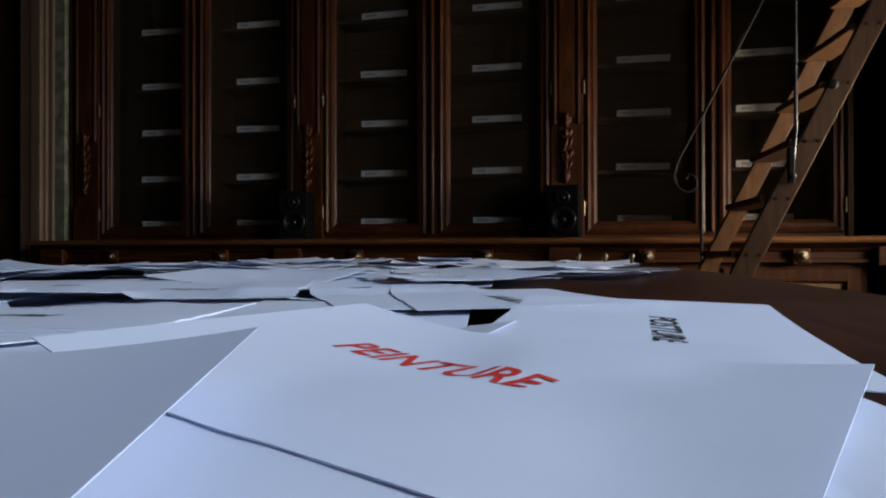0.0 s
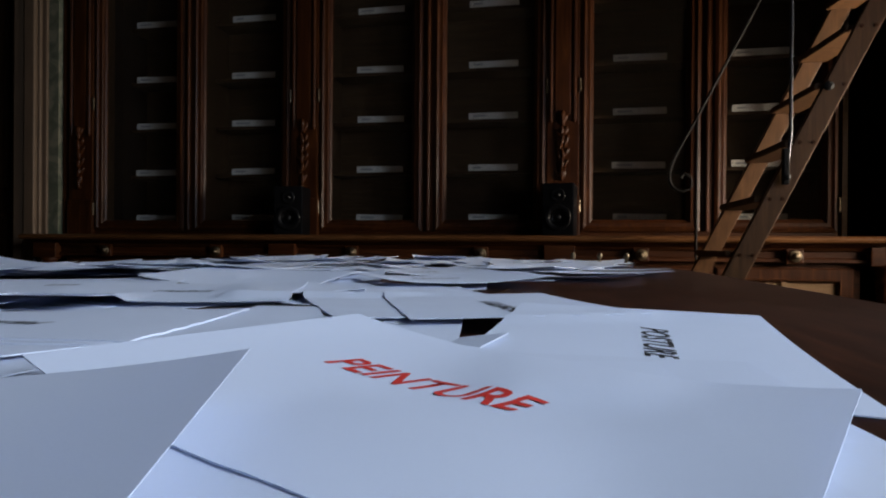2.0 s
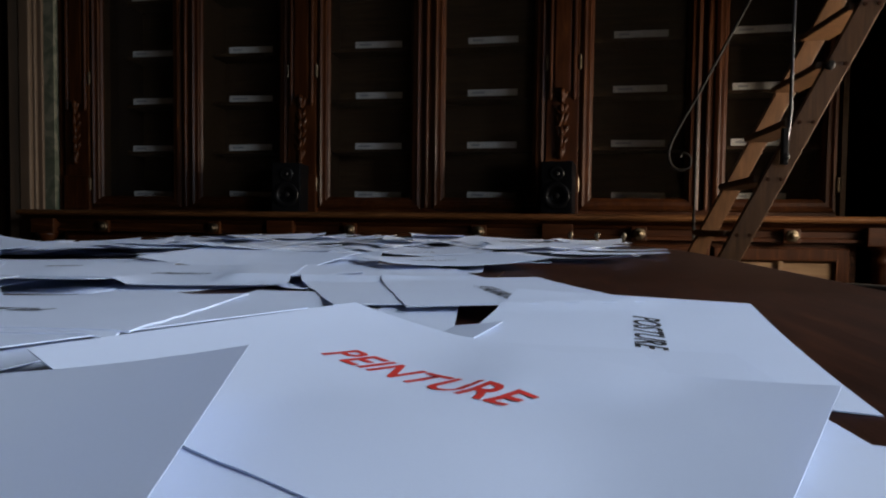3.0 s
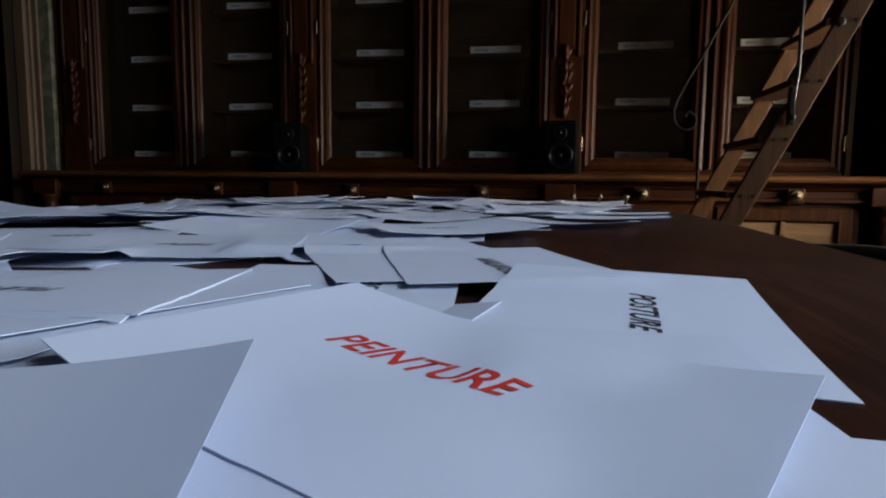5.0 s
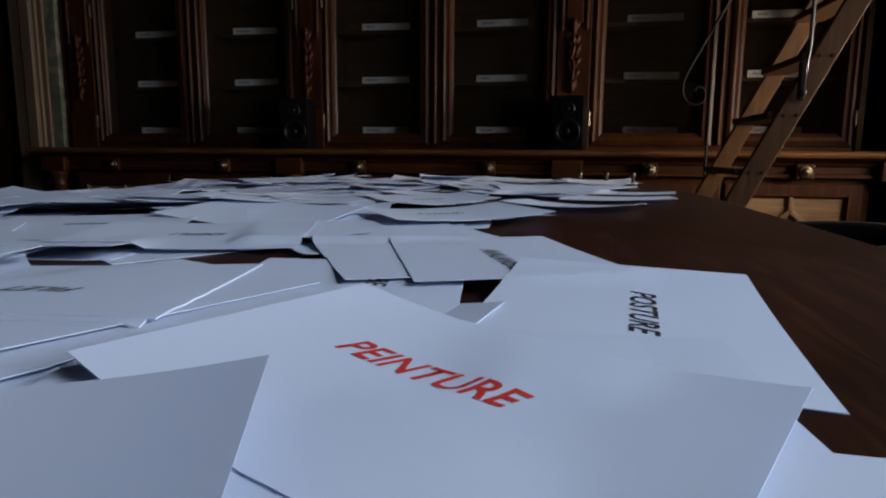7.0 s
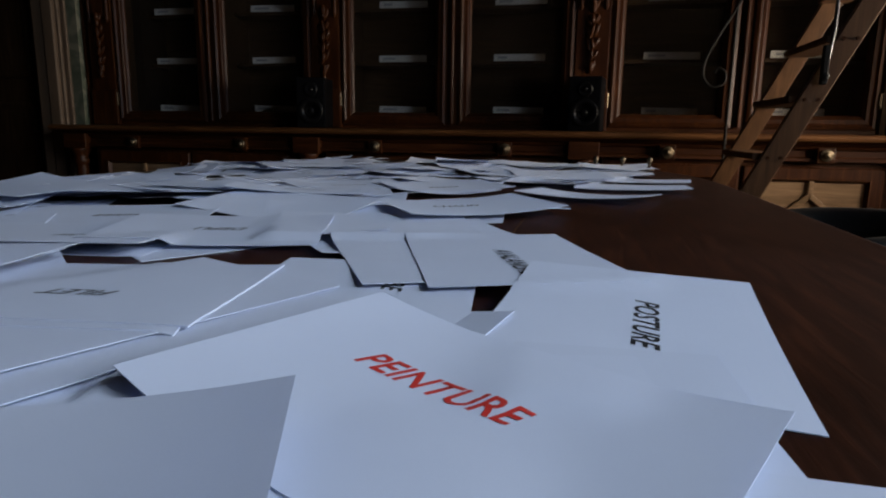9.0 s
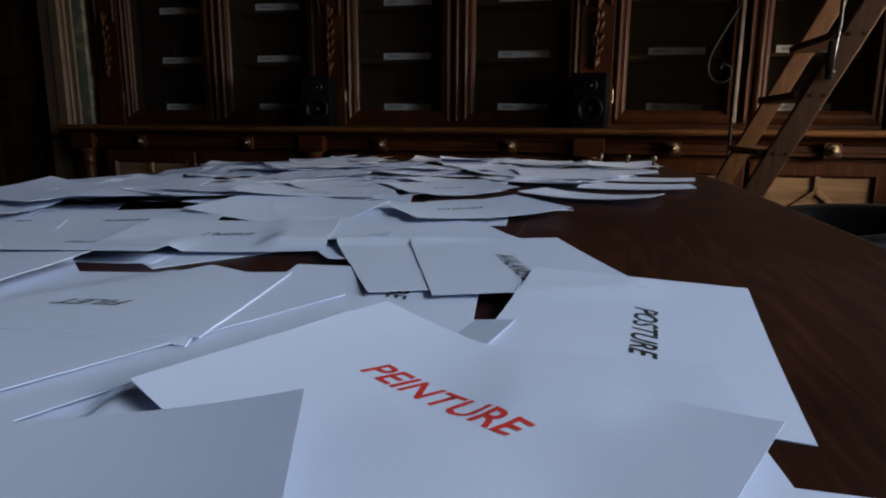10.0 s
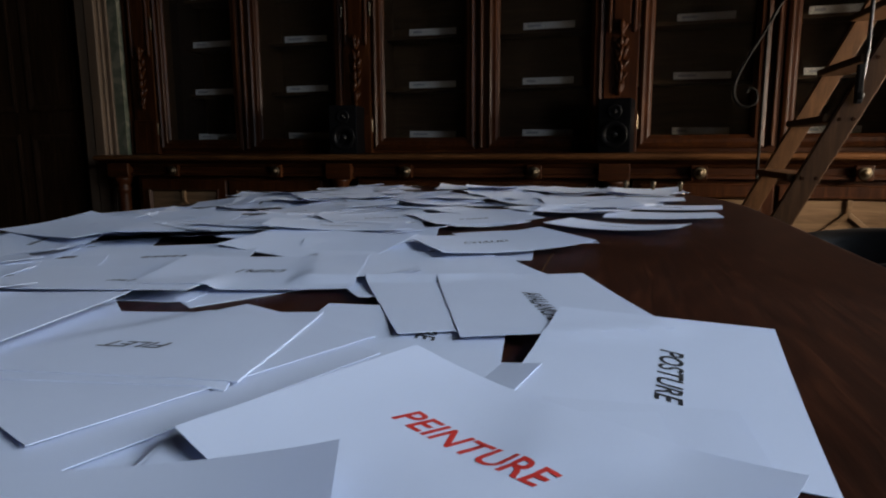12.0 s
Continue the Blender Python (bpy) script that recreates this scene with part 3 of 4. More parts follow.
# ---------------------------------------------------------------- library ladder
def ladder():
    lad = tagged(empty("library_ladder", Matrix()), "worn wooden library step ladder with iron handrails", "ladder")
    L_NEAR, L_FAR = 2.50, 3.06

    def near_x(z):
        return 0.857 + (z - 1.0) * 0.487

    def far_x(z):
        return 0.850 + (z - 1.0) * 0.455

    def far_y(z):
        return 3.03 - 0.17 * (z - 0.8)

    def stringer(lo, hi, half):
        along = Vector(hi) - Vector(lo)
        turn = Matrix.Rotation(math.atan2(along.x, math.hypot(along.y, along.z)), 4, "Y")
        turn = Matrix.Rotation(-math.atan2(along.y, along.z), 4, "X") @ turn
        bm = box(-half, half, -0.014, 0.014, 0.0, along.length, bevel=0.004, m=Matrix.Translation(lo) @ turn)
        return part("stringer", bm, LADDER_WOOD, lad, "worn pale wooden side rail")

    stringer((near_x(0.03), L_NEAR, 0.03), (near_x(2.6), L_NEAR, 2.6), 0.036)
    stringer((far_x(0.03), far_y(0.03), 0.03), (far_x(2.6), far_y(2.6), 2.6), 0.034)
    for k in range(12):
        z = 0.196 * k + 0.195
        a, b, yf = near_x(z), far_x(z), far_y(z)
        bm = bmesh.new()
        add_box(bm, -0.062, 0.048, 0.0, 1.0, -0.012, 0.012, 0.0)
        for v in bm.verts:
            f = v.co.y
            v.co.y = L_NEAR + 0.014 + (yf - 0.014 - L_NEAR - 0.014) * f
            v.co.x += a + (b - a) * f
            v.co.z += z
        bmesh.ops.bevel(bm, geom=bm.edges[:], offset=0.004, segments=2, affect="EDGES")
        tread = part("tread", bm, LADDER_WOOD, lad)
        for dx in (-0.022, 0.020):
            out = Matrix.Translation((a + dx, L_NEAR - 0.016, z - 0.003)) @ Matrix.Rotation(radians(90), 4, "X")
            part("peg", lathe([(0.007, -0.002), (0.0065, 0.0004), (0.003, 0.0006)], out, 10), PEG_WOOD, tread, "dark wooden peg end")
    # handrail on the far side: post, rail and scrolled end
    y = L_FAR + 0.03
    part("rail_post", tube([(0.704, y, 0.35), (0.707, y, 1.40)], 0.0065), IRON, lad, "slim iron post")
    pts = smooth_path([(0.640, y, 1.118), (0.655, y, 1.137), (0.683, y, 1.115), (0.678, y, 1.073), (0.630, y, 1.061), (0.593, y, 1.105), (0.601, y, 1.183), (0.650, y, 1.284), (0.698, y, 1.371)])
    pts += [Vector((0.698 + 0.53 * s, y, 1.371 + 1.05 * s)) for s in (0.15, 0.35, 0.5, 0.75, 1.0)]
    part("handrail", tube(pts, 0.0068), IRON, lad, "bent iron handrail with a scrolled end")
    # upright on the near side
    y = L_NEAR - 0.034
    part("near_post", tube([(0.872, y, 1.06), (0.884, y, 1.20), (0.886, y, 2.25)], 0.0060), STEEL, lad, "slim grey metal post")
    bm = box(0.860, 0.880, y - 0.009, y + 0.017, 1.025, 1.15, bevel=0.004)
    add_lathe(bm, [(0.012, 0.0), (0.012, 0.008), (0.005, 0.012)], Matrix.Translation((0.870, y - 0.009, 1.050)) @ Matrix.Rotation(radians(90), 4, "X"), 14)
    part("post_socket", bm, IRON, lad, "black iron socket")
    part("near_handrail", tube([(0.884, y, 2.25), (1.25, y, 2.95)], 0.0095), IRON, lad)
    out = Matrix.Translation((1.008, L_NEAR - 0.017, 1.362)) @ Matrix.Rotation(radians(90), 4, "X")
    part("bolt", lathe([(0.016, 0), (0.016, 0.008), (0.008, 0.012)], out, 12), IRON, lad, "black bolt head")
    for xx, yy in ((near_x(0.03), L_NEAR), (far_x(0.03), far_y(0.03))):
        out = Matrix.Translation((xx, yy, 0.029)) @ Matrix.Rotation(radians(90), 4, "X")
        part("wheel", lathe([(0.024, -0.012), (0.028, -0.008), (0.028, 0.008), (0.024, 0.012)], out, 18), IRON, lad)
    return lad


ladder()


# ---------------------------------------------------------------- table
TX, THW, TY0, TY1, TEND, Z_TABLE = -0.255, 0.675, -0.35, 1.50, 0.85, 0.75


def table_outline(grow=0.0, n=48):
    pts = []
    hw, b = THW + grow, TEND + grow
    for k in range(n + 1):
        a = math.pi * k / n
        c, s = math.cos(a), math.sin(a)
        pts.append((TX + hw * math.copysign(abs(c) ** (2 / 2.6), c), TY1 + b * abs(s) ** (2 / 2.6)))
    for k in range(n + 1):
        a = math.pi + math.pi * k / n
        c, s = math.cos(a), math.sin(a)
        pts.append((TX + hw * math.copysign(abs(c) ** (2 / 2.6), c), TY0 - b * abs(s) ** (2 / 2.6)))
    return pts


table = tagged(empty("table", Matrix()), "large polished dark mahogany table with rounded ends", "table")
bm = bmesh.new()
loops = []
for grow, z in ((-0.03, 0.700), (-0.006, 0.704), (0.0, 0.714), (-0.006, 0.722), (-0.010, 0.728), (0.0, 0.734), (0.002, 0.742), (-0.003, 0.7485), (-0.010, Z_TABLE)):
    loops.append([bm.verts.new((x, y, z)) for x, y in table_outline(grow)])
for a, b in zip(loops, loops[1:]):
    for k in range(len(a)):
        bm.faces.new((a[k], a[(k + 1) % len(a)], b[(k + 1) % len(a)], b[k]))
bm.faces.new(loops[-1])
bm.faces.new(list(reversed(loops[0])))
bmesh.ops.remove_doubles(bm, verts=bm.verts, dist=1e-5)
part("tabletop", bm, TABLE_WOOD, table)
part("inlay_line", box(0.0425, 0.0445, 0.70, 0.90, 0.7501, 0.7505, m=Matrix.Translation((0, 0, 0))), LADDER_WOOD, table, "thin pale inlay seam")
part("apron", box(TX - 0.5, TX + 0.5, -0.7, 1.85, 0.60, 0.6995, bevel=0.004), TABLE_WOOD, table)
for x in (TX - 0.45, TX + 0.45):
    for y in (-0.62, 1.76):
        part("leg", lathe([(0.030, 0.0), (0.034, 0.02), (0.028, 0.08), (0.044, 0.30), (0.036, 0.48), (0.052, 0.54), (0.050, 0.6)], Matrix.Translation((x, y, 0))), TABLE_WOOD, table, "", True)

# ---------------------------------------------------------------- sheets of card on the table
LONG, SHORT, NU, NV = 0.210, 0.148, 21, 15
CELL = 0.004
GX0, GY0 = -1.0, -0.6
GW, GH = 400, 760
heights = np.full((GW, GH), Z_TABLE)
U, V = np.meshgrid(np.linspace(-LONG / 2, LONG / 2, NU), np.linspace(-SHORT / 2, SHORT / 2, NV), indexing="ij")


def ground_under(x, y):
    i = np.clip(((x - GX0) / CELL).round().astype(int), 0, GW - 1)
    j = np.clip(((y - GY0) / CELL).round().astype(int), 0, GH - 1)
    return heights[i, j]


def refine(a, k):
    """Values on the sheet's grid, k times as dense."""
    n, m = a.shape
    u, v = np.linspace(0, n - 1, (n - 1) * k + 1), np.linspace(0, m - 1, (m - 1) * k + 1)
    i, j = np.minimum(u.astype(int), n - 2), np.minimum(v.astype(int), m - 2)
    fu, fv = (u - i)[:, None], (v - j)[None, :]
    return (a[np.ix_(i, j)] * (1 - fu) * (1 - fv) + a[np.ix_(i + 1, j)] * fu * (1 - fv) + a[np.ix_(i, j + 1)] * (1 - fu) * fv + a[np.ix_(i + 1, j + 1)] * fu * fv)


def settle(X, Y, z, H, yielding):
    """Adds a sheet to the pile's heights; a yielding sheet is pressed down by those that follow."""
    X2, Y2, Z2 = refine(X, 4), refine(Y, 4), refine(H + yielding * (z - H), 4)
    i = np.clip(((X2 - GX0) / CELL).round().astype(int), 0, GW - 1)
    j = np.clip(((Y2 - GY0) / CELL).round().astype(int), 0, GH - 1)
    np.maximum.at(heights, (i, j), Z2)
    return X, Y, z


def drape(x, y, angle, curl, pin=None, yielding=1.0):
    """Lets a stiff sheet settle on what lies there already. Returns world x, y, z of its grid."""
    ca, sa = math.cos(radians(angle)), math.sin(radians(angle))
    X, Y = x + U * ca - V * sa, y + U * sa + V * ca
    H = ground_under(X, Y)
    for dx in (-0.004, 0.004):
        H = np.maximum(H, np.maximum(ground_under(X + dx, Y), ground_under(X, Y + dx)))
    H = H + 0.0009
    if pin is not None:
        z = np.maximum(pin, H - 0.0003)
        return settle(X, Y, z, H, 1.0)
    u, v = (U / (LONG / 2)).ravel(), (V / (SHORT / 2)).ravel()
    basis = np.stack([np.ones_like(u), u, v, u * u, u * v, v * v, u ** 3, v ** 3, u * u * v, u * v * v], 1)
    stiff = np.diag([0, 0, 0, 30, 36, 30, 80, 80, 80, 80.0])
    want = (H - curl).ravel()
    weight = np.full_like(want, 0.3)
    for step in range(30):
        a = basis.T @ (basis * weight[:, None]) + stiff
        fitted = basis @ np.linalg.solve(a, basis.T @ (want * weight))
        under = want - fitted
        weight = np.where(under > 0, np.minimum(weight * 1.7, 4000), np.maximum(weight * 0.85, 0.03))
    z = np.maximum(curl + (fitted + max(0.0, np.percentile(under, 96))).reshape(H.shape), H - 0.0003)
    return settle(X, Y, z, H, yielding)


def curl_shape(across=0.0, along=0.0, corners=(0, 0, 0, 0), twist=0.0, ends=(0, 0)):
    """Bend over each axis and lifted corners (-u-v, +u-v, +u+v, -u+v) and lifted ends (-u, +u), in metres at the edge."""
    u, v = U / (LONG / 2), V / (SHORT / 2)
    c = along * u * u + across * v * v + twist * u * v
    c = c + ends[0] * np.clip(-u, 0, None) ** 2 + ends[1] * np.clip(u, 0, None) ** 2
    for amount, su, sv in zip(corners, (-1, 1, 1, -1), (-1, -1, 1, 1)):
        c = c + amount * np.clip((su * u + sv * v - 0.5) / 1.5, 0, None) ** 2
    return c


def held(corners, sag_u=0.0, sag_v=0.0, end=0.0):
    """A sheet whose corners rest at given heights (-u-v, +u-v, +u+v, -u+v), sagging between them; end lifts +u."""
    u, v = U / (LONG / 2), V / (SHORT / 2)
    a, b, c, d = corners
    z = (a * (1 - u) * (1 - v) + b * (1 + u) * (1 - v) + c * (1 + u) * (1 + v) + d * (1 - u) * (1 + v)) / 4
    return z - sag_u * (1 - u * u) - sag_v * (1 - v * v) + end * np.clip(u - 0.2, 0, None) ** 2


def word_mesh(text, height, length, shear=0.36):
    """Outline letters of the built-in font, flat, centred, to the given height and length."""
    curve = bpy.data.curves.new("lettering", "FONT")
    curve.body, curve.shear, curve.offset, curve.resolution_u = text, shear, 0.016, 3
    ob = bpy.data.objects.new("lettering", curve)
    scene.collection.objects.link(ob)
    deps = bpy.context.evaluated_depsgraph_get()
    me = bpy.data.meshes.new_from_object(ob.evaluated_get(deps))
    bpy.data.objects.remove(ob)
    bm = bmesh.new()
    bm.from_mesh(me)
    bpy.data.meshes.remove(me)
    xs, ys = [v.co.x for v in bm.verts], [v.co.y for v in bm.verts]
    cx, cy, w, h = (min(xs) + max(xs)) / 2, (min(ys) + max(ys)) / 2, max(xs) - min(xs), max(ys) - min(ys)
    for v in bm.verts:
        v.co = Vector(((v.co.x - cx) * length / w, (v.co.y - cy) * height / h, 0))
    long = [e for e in bm.edges if e.calc_length() > 0.006]
    bmesh.ops.subdivide_edges(bm, edges=long, cuts=1)
    bmesh.ops.triangulate(bm, faces=bm.faces)
    return bm


def bar_mesh(length, height, letters):
    """Unreadable print: one toothed bar."""
    bm = bmesh.new()
    w = length / letters
    over, below = [], []
    for k in range(letters):
        a, b, c = -length / 2 + k * w, -length / 2 + k * w + w * 0.7, -length / 2 + (k + 1) * w
        h = height / 2
        lean = height * 0.2
        over += [(a + lean, h), (b + lean, h), (b, 0.12 * h), (c, 0.12 * h)]
        below += [(a - lean, -h), (b - lean, -h), (b, -0.12 * h), (c, -0.12 * h)]
    bm.faces.new([bm.verts.new((x, y, 0)) for x, y in over + below[::-1]])
    bmesh.ops.triangulate(bm, faces=bm.faces)
    return bm


THICK = 0.00045


def card_mesh(X, Y, Z, thick=THICK):
    """Thin card over a grid of places, with a rim of its own so that its edge stays crisp."""
    n, m = X.shape
    top = [(X[i, j], Y[i, j], Z[i, j]) for i in range(n) for j in range(m)]
    low = [(a, b, c - thick) for a, b, c in top]
    faces, size = [], n * m
    for i in range(n - 1):
        for j in range(m - 1):
            q = (i * m + j, (i + 1) * m + j, (i + 1) * m + j + 1, i * m + j + 1)
            faces.append(q)
            faces.append(tuple(size + k for k in reversed(q)))
    rim = [i * m for i in range(n)] + [(n - 1) * m + j for j in range(1, m)] + [i * m + m - 1 for i in range(n - 2, -1, -1)] + [j for j in range(m - 2, 0, -1)]
    edge = 2 * size
    for k in range(len(rim)):
        a, b = edge + k, edge + (k + 1) % len(rim)
        faces.append((b, a, len(rim) + a, len(rim) + b))
    me = bpy.data.meshes.new("card_sheet")
    me.from_pydata(top + low + [top[k] for k in rim] + [low[k] for k in rim], [], faces)
    me.materials.append(PAPER)
    for p in me.polygons[: 2 * (n - 1) * (m - 1)]:
        p.use_smooth = True
    return me


def sheet(x, y, angle, curl=None, text="", ink=None, length=0.07, cap=0.0125, bars=0, label="", offset=(0.0, 0.0), pin=None, yielding=0.6, thick=THICK):
    """One sheet of white card, settled on the pile, with its printed word."""
    if curl is None:
        curl = curl_shape()
    X, Y, Z = drape(x, y, angle, curl, pin, yielding)
    me = card_mesh(X, Y, Z, thick)
    n, m = X.shape
    ob = tagged(new("card_sheet", me), label or "blank white card sheet lying in a loose pile on the table", "sheet", "printed sheets on the table")
    if text or bars:
        bm = word_mesh(text, cap, length) if text else bar_mesh(length, min(cap, 0.009), bars)
        ca, sa = math.cos(radians(angle)), math.sin(radians(angle))
        for v in bm.verts:
            u, w = v.co.x + offset[0], v.co.y + offset[1]
            fi, fj = (u + LONG / 2) / LONG * (n - 1), (w + SHORT / 2) / SHORT * (m - 1)
            i, j = int(min(max(fi, 0), n - 2)), int(min(max(fj, 0), m - 2))
            a, b = fi - i, fj - j
            z = Z[i, j] * (1 - a) * (1 - b) + Z[i + 1, j] * a * (1 - b) + Z[i, j + 1] * (1 - a) * b + Z[i + 1, j + 1] * a * b
            v.co = Vector((x + u * ca - w * sa, y + u * sa + w * ca, z + 0.00022))
        part("printed_word", bm, ink or (BLACK_INK if text else FADED_INK), ob, "red lettering" if ink is RED_INK else "black lettering")
    return ob


rnd = random.Random(11)


def on_table(x, y, reach):
    e = 1.0
    if y > TY1:
        e = 1 - (abs(y - TY1) / (TEND - reach)) ** 2.6
    return e > 0 and abs(x - TX) < (THW - reach) * e ** (1 / 2.6)


def free_spot(x, y):
    """Bare wood that the pile leaves open."""
    if x > (0.22 if y > 1.6 else 0.10) or (y < 1.5 and x > -0.03) or (y < 0.9 and x > -0.05 and y > 0.72):
        return True
    for hx, hy, rx, ry in ((-0.20, 0.545, 0.17, 0.085), (-0.43, 0.815, 0.13, 0.09), (0.02, 0.47, 0.10, 0.09), (0.05, 0.80, 0.15, 0.1)):
        if ((x - hx) / rx) ** 2 + ((y - hy) / ry) ** 2 < 1:
            return True
    return False


def random_curl(strength=1.0):
    c = [0.0] * 4
    for k in range(4):
        if rnd.random() < 0.35:
            c[k] = rnd.uniform(0.002, 0.012) * strength
    return curl_shape(rnd.uniform(-0.001, 0.004) * strength, rnd.uniform(-0.001, 0.007) * strength, c, rnd.uniform(-0.002, 0.002))


# two sheets flat on the wood at the edge of a gap in the pile
FLAT = "blank white card sheet lying flat on the table wood"
sheet(-0.2268, 0.6586, 54, label=FLAT, pin=held((0.7509, 0.7509, 0.7509, 0.7509)))
sheet(-0.3560, 0.6040, 8, label=FLAT, pin=held((0.7509, 0.7509, 0.7509, 0.7509)))
# the loose pile: a ground layer, then strewn sheets
for layer, count in ((0, 86), (1, 34)):
    tries = 0
    made = 0
    while made < count and tries < 3000:
        tries += 1
        x, y = rnd.uniform(-0.88, 0.30), rnd.uniform(0.15, 2.28)
        if not on_table(x, y, 0.09) or free_spot(x, y) or (y < 0.62 and x > -0.30):
            continue
        has_word = rnd.random() < 0.5
        sheet(x, y, rnd.uniform(0, 360), random_curl(0.75), "", None, rnd.uniform(0.045, 0.075), 0.008, rnd.randint(5, 9) if has_word else 0,
              "white card sheet with a small printed word in a loose pile" if has_word else "")
        made += 1

# sheets that can be told apart, from the far end towards the near one
sheet(0.235, 1.545, -8, bars=5, length=0.06, cap=0.0115, label="white card sheet with bowed ends at the edge of the pile", pin=held((0.757, 0.761, 0.757, 0.756), 0.003))
sheet(0.060, 1.56, 15, curl_shape(0.0, 0.004), label="blank white card sheet at the edge of the pile")
sheet(0.205, 1.365, -3, label="blank white card sheet lying on the bare table wood", pin=held((0.756, 0.762, 0.757, 0.756), 0.003))
sheet(0.020, 1.395, -21, bars=6, length=0.06, cap=0.0115, label="white bowed card sheet with a lifted corner in the pile", pin=held((0.766, 0.768, 0.759, 0.758), 0.006))
sheet(0.125, 1.165, -14, bars=6, length=0.06, cap=0.0115, label="white bowed card sheet with a printed word in the pile", pin=held((0.764, 0.766, 0.758, 0.758), 0.007))
sheet(-0.13, 1.21, 35, curl_shape(0.0, 0.006), "", None, 0.06, 0.0115, 5, "white card sheet with a printed word in the pile")
sheet(-0.69, 1.105, 10, label="blank white card sheet jutting over the pile", pin=held((0.765, 0.763, 0.760, 0.762), 0.002))
sheet(-0.48, 0.90, 20, curl_shape(0, 0.003), "", None, 0.06, 0.0115, 6, "white card sheet with a printed word in the pile")
sheet(-0.015, 0.99, 119, curl_shape(0.0, 0.002), label="blank white card sheet under a printed one", yielding=1.0)
sheet(-0.29, 0.965, 203, curl_shape(0.0, 0.005), "", None, 0.06, 0.0115, 5, "white card sheet with a printed word in the pile")
sheet(-0.40, 0.71, 200, curl_shape(0, 0.002), "", None, 0.055, 0.0115, 5, "white card sheet with a printed word under another", yielding=1.0)
sheet(-0.36, 0.585, 15, curl_shape(0, 0.001), "PAT", None, 0.03, 0.0115, 0, "white card sheet printed with black letters, PAT", (0.02, -0.015), yielding=1.0)
sheet(-0.10, 0.735, 20, curl_shape(0.0, 0.001), label="blank white card sheet under a printed one", yielding=1.0)
sheet(-0.235, 0.655, 196, text="DEPLI", length=0.052, cap=0.0125, label="white card sheet printed with a black word, DEPLI",
      pin=held((0.7635, 0.7640, 0.7600, 0.7565), 0.0025))
sheet(-0.030, 0.897, 36, text="CHAUD", length=0.066, cap=0.0135, label="white card sheet printed with a black word, CHAUD", offset=(-0.014, 0.004),
      pin=held((0.766, 0.768, 0.769, 0.768), 0.006))
FAN = "blank white card sheet in a fanned pile near the table middle"
sheet(-0.14, 0.26, 75, curl_shape(0.0, 0.0), label=FAN)
UNDER = "blank white card sheet under the red printed one"
sheet(-0.050, 0.235, 80, label=FAN, pin=held((0.7518, 0.7518, 0.7525, 0.7525)))
sheet(-0.012, 0.355, 78, label="blank white card sheet under two printed ones", pin=held((0.7512, 0.7530, 0.7520, 0.7512)))
sheet(-0.019, 0.450, -83, text="BE", length=0.024, cap=0.0145, label="white card sheet half covered, printed letters BE showing", offset=(-0.033, 0.020),
      pin=held((0.7585, 0.7540, 0.7535, 0.7575)))
sheet(-0.010, 0.205, 62, label=UNDER, pin=held((0.7520, 0.7520, 0.7540, 0.7550)))
sheet(-0.075, 0.305, 63, label=FAN, pin=held((0.7525, 0.7520, 0.7555, 0.7560)))
sheet(0.0208, 0.230, 100.8, label=UNDER, pin=held((0.7515, 0.7520, 0.7575, 0.7545)))
sheet(-0.128, 0.372, 68, label=FAN, pin=held((0.7575, 0.7565, 0.7580, 0.7590)))
sheet(-0.144, 0.403, 67, label=FAN, pin=held((0.7605, 0.7580, 0.7580, 0.7600)))
sheet(0.1243, 0.2178, 96, label=UNDER, pin=held((0.7518, 0.7518, 0.7530, 0.7530)))
sheet(0.250, 0.230, 3, curl_shape(0.0, 0.002), label="blank bright white card sheet at the table edge side")
sheet(-0.1925, 0.4130, 190, label="blank white card sheet directly beneath a printed one", pin=held((0.7585, 0.7540, 0.7610, 0.7575), 0.0005), thick=0.0009)
sheet(-0.1877, 0.4246, 188.2, text="FILET", length=0.047, cap=0.0115, label="white card sheet printed with a black word, FILET", offset=(-0.010, 0.020),
      pin=held((0.7600, 0.7555, 0.7625, 0.7590), 0.0008, 0.0), thick=0.0009)
sheet(-0.3214, 0.393, 101.4, label="blank white card sheet overlapping a printed one", pin=held((0.769, 0.767, 0.764, 0.764)))
sheet(-0.005, 0.601, -61.5, bars=6, length=0.06, cap=0.0125, label="white card sheet half hidden under a printed one", pin=held((0.757, 0.7600, 0.7570, 0.755), 0.001))
sheet(0.0565, 0.601, -70, text="AVALANCHE", length=0.105, cap=0.015, label="white card sheet printed with a black word, AVALANCHE", offset=(0.024, 0.002),
      pin=held((0.7570, 0.7600, 0.7618, 0.7585), 0.0010))
sheet(0.1445, 0.450, -95.6, text="POSTURE", length=0.081, cap=0.0145, label="white card sheet printed with a black word, POSTURE", offset=(0.000, 0.009),
      pin=held((0.7635, 0.7560, 0.7505, 0.760), 0.0020))


def strip(corners, label, z, thick=THICK):
    """A small card with corners (top left, top right, low right, low left) at the given heights."""
    p, q = np.meshgrid(np.linspace(0, 1, 12), np.linspace(0, 1, 10), indexing="ij")
    weights = ((1 - p) * (1 - q), p * (1 - q), p * q, (1 - p) * q)
    X = sum(w * c[0] for w, c in zip(weights, corners))
    Y = sum(w * c[1] for w, c in zip(weights, corners))
    lift = sum(w * c for w, c in zip(weights, z))
    settle(X, Y, lift, lift, 1.0)
    return tagged(new("card_strip", card_mesh(X[:, ::-1], Y[:, ::-1], lift[:, ::-1], thick)), label, "card")


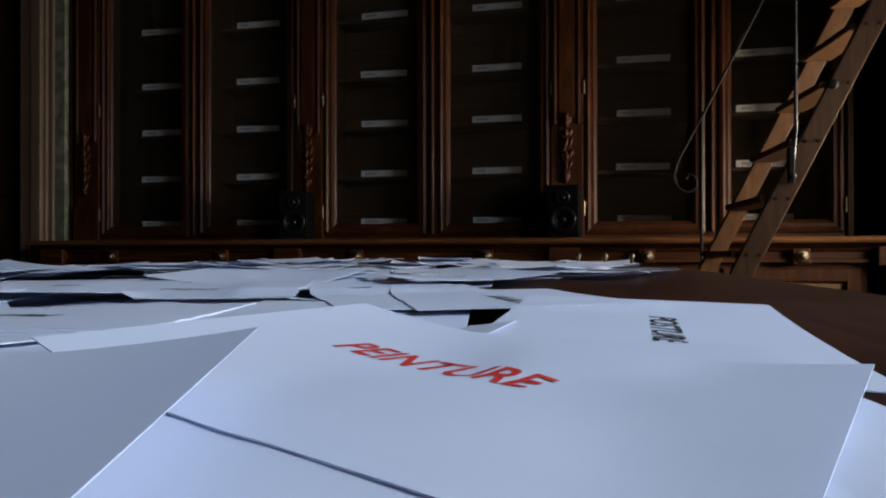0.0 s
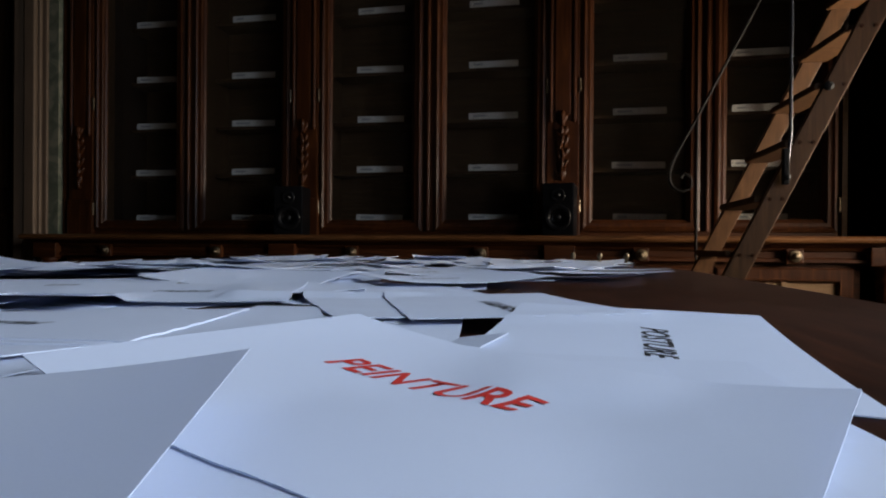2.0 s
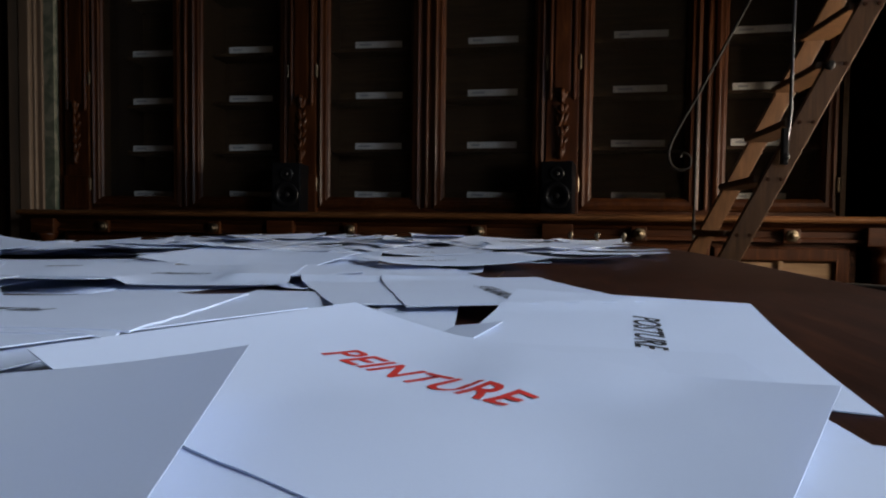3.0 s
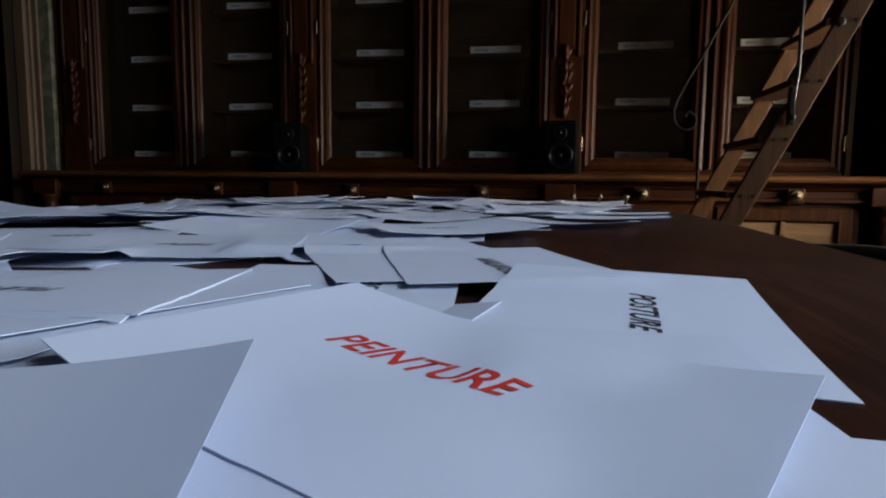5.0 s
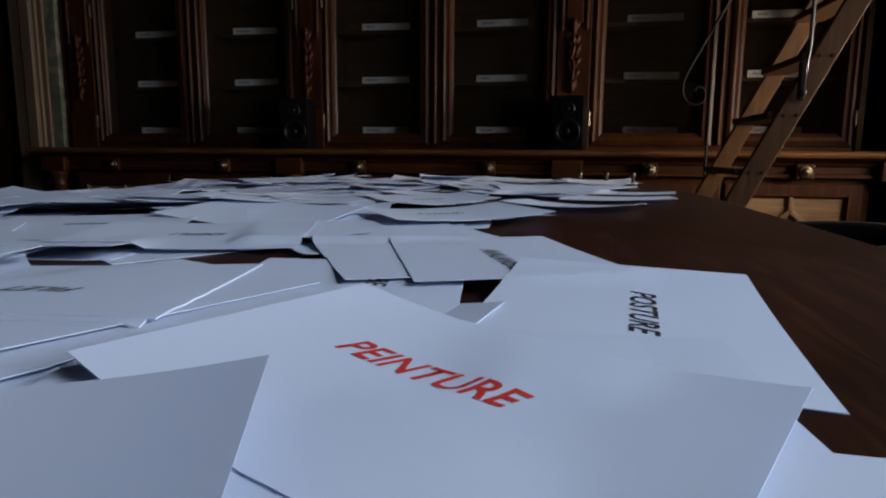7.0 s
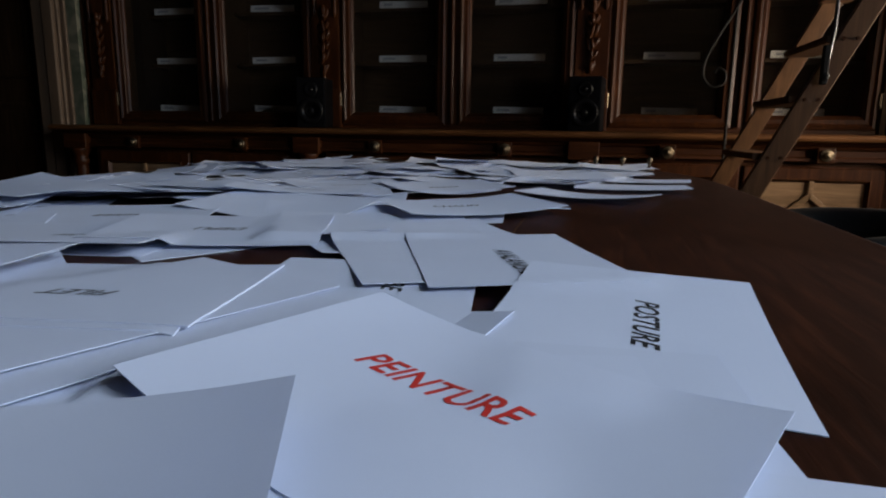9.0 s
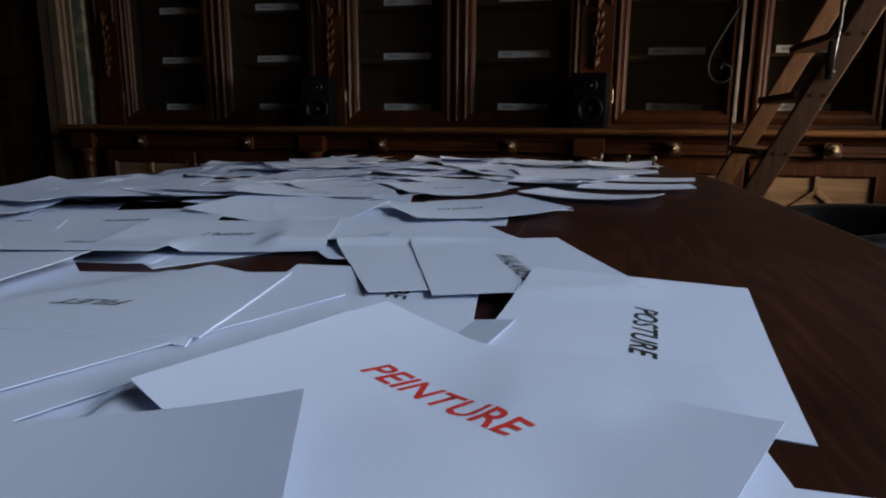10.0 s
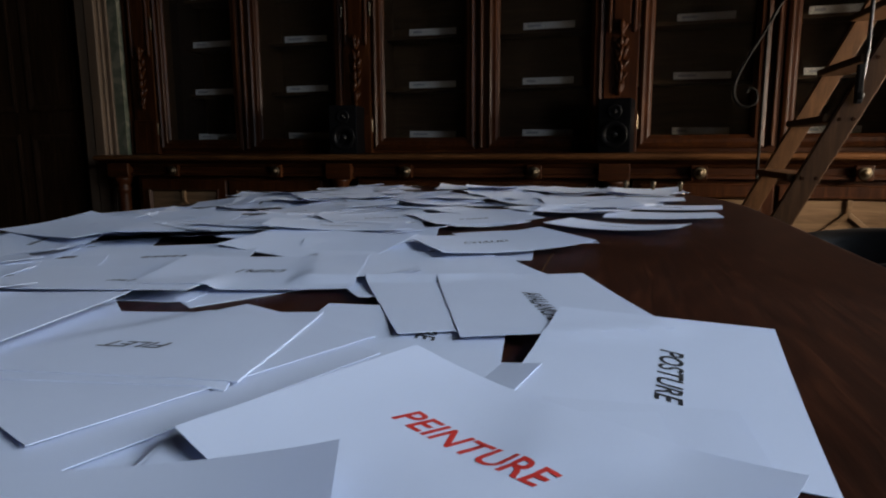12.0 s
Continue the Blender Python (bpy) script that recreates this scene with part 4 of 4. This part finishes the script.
strip(((0.0865, 0.3965), (0.182, 0.4065), (0.187, 0.345), (0.090, 0.335)), "narrow white card strip tucked under the red printed sheet", (0.7567, 0.7546, 0.7531, 0.7551), 0.0005)
strip(((0.088, 0.377), (0.1438, 0.393), (0.151, 0.350), (0.092, 0.335)), "short white card strip lying on another strip", (0.7568, 0.7556, 0.7545, 0.7556), 0.0007)
strip(((0.043, 0.450), (0.0815, 0.4405), (0.068, 0.385), (0.030, 0.394)), "white card strip bridging the gap between two printed sheets", (0.7530, 0.7590, 0.7565, 0.7530))
sheet(0.054, 0.259, 15, label="blank white card sheet tucked under the red printed one", pin=held((0.7525, 0.7515, 0.7520, 0.7560), 0.0025))
sheet(0.0680, 0.3175, -26.7, ink=RED_INK, text="PEINTURE", length=0.0845, cap=0.015, label="white card sheet printed with a red word, PEINTURE", offset=(-0.0125, 0.0127),
      pin=held((0.7665, 0.7556, 0.7596, 0.7675), 0.0084))
sheet(-0.052, 0.189, 21, label="blank white card sheet lifted over the red printed one", pin=held((0.757, 0.768, 0.766, 0.7632), 0.0, 0.0, 0.009), thick=0.0002)


# ---------------------------------------------------------------- chairs
def tub_chair(x, y, turn, label):
    """A low black leather tub chair; it faces local -x."""
    c = tagged(empty("armchair", pose(x, y, 0, 0, 0, turn)), label, "chair", "chairs round the table")
    bm = bmesh.new()
    loops = []
    n = 28
    for k in range(n + 1):
        a = radians(-118 + 236 * k / n)
        rx, ry = 0.30 * math.cos(a), 0.30 * math.sin(a)
        top = 0.640 - 0.05 * (abs(a) / radians(118)) ** 3
        out = Vector((math.cos(a), math.sin(a), 0))
        ring = []
        for s in range(14):
            b = 2 * math.pi * s / 14
            w, h = 0.045 * math.cos(b), math.sin(b)
            zc, zh = (top + 0.40) / 2, (top - 0.40) / 2
            hz = math.copysign(abs(h) ** 0.45, h) * zh
            ring.append(bm.verts.new(Vector((rx, ry, zc + hz)) + out * w * (1 + 0.15 * h)))
        loops.append(ring)
    for a, b in zip(loops, loops[1:]):
        for s in range(14):
            bm.faces.new((a[s], a[(s + 1) % 14], b[(s + 1) % 14], b[s]))
    bm.faces.new(loops[0])
    bm.faces.new(list(reversed(loops[-1])))
    bmesh.ops.recalc_face_normals(bm, faces=bm.faces)
    part("backrest", bm, LEATHER, c, "curved padded back", True)
    part("seat", box(-0.25, 0.24, -0.24, 0.24, 0.34, 0.45, bevel=0.03), LEATHER, c, "", True)
    for dx in (-0.2, 0.2):
        for dy in (-0.19, 0.19):
            part("leg", lathe([(0.014, 0.0), (0.018, 0.02), (0.022, 0.34)], Matrix.Translation((dx, dy, 0)), 12), IRON, c)
    return c


tub_chair(0.80, 2.08, 0, "low black leather tub chair beside the table")


def metal_stand(x, y):
    st = tagged(empty("metal_stand", Matrix.Translation((x, y, Z_TABLE))), "tiny shiny metal stand at the far table end", "stand", "small stands at the table end")
    part("foot", lathe([(0.013, 0.0004), (0.014, 0.002), (0.010, 0.005), (0.006, 0.009)], Matrix(), 16), BRASS, st, "", True)
    part("stem", lathe([(0.005, 0.0085), (0.004, 0.018), (0.007, 0.024), (0.0085, 0.030), (0.006, 0.036), (0.001, 0.039)], Matrix(), 16), BRASS, st, "", True)


for x, y in ((0.147, 2.089), (0.226, 2.085), (0.299, 2.040)):
    metal_stand(x, y)
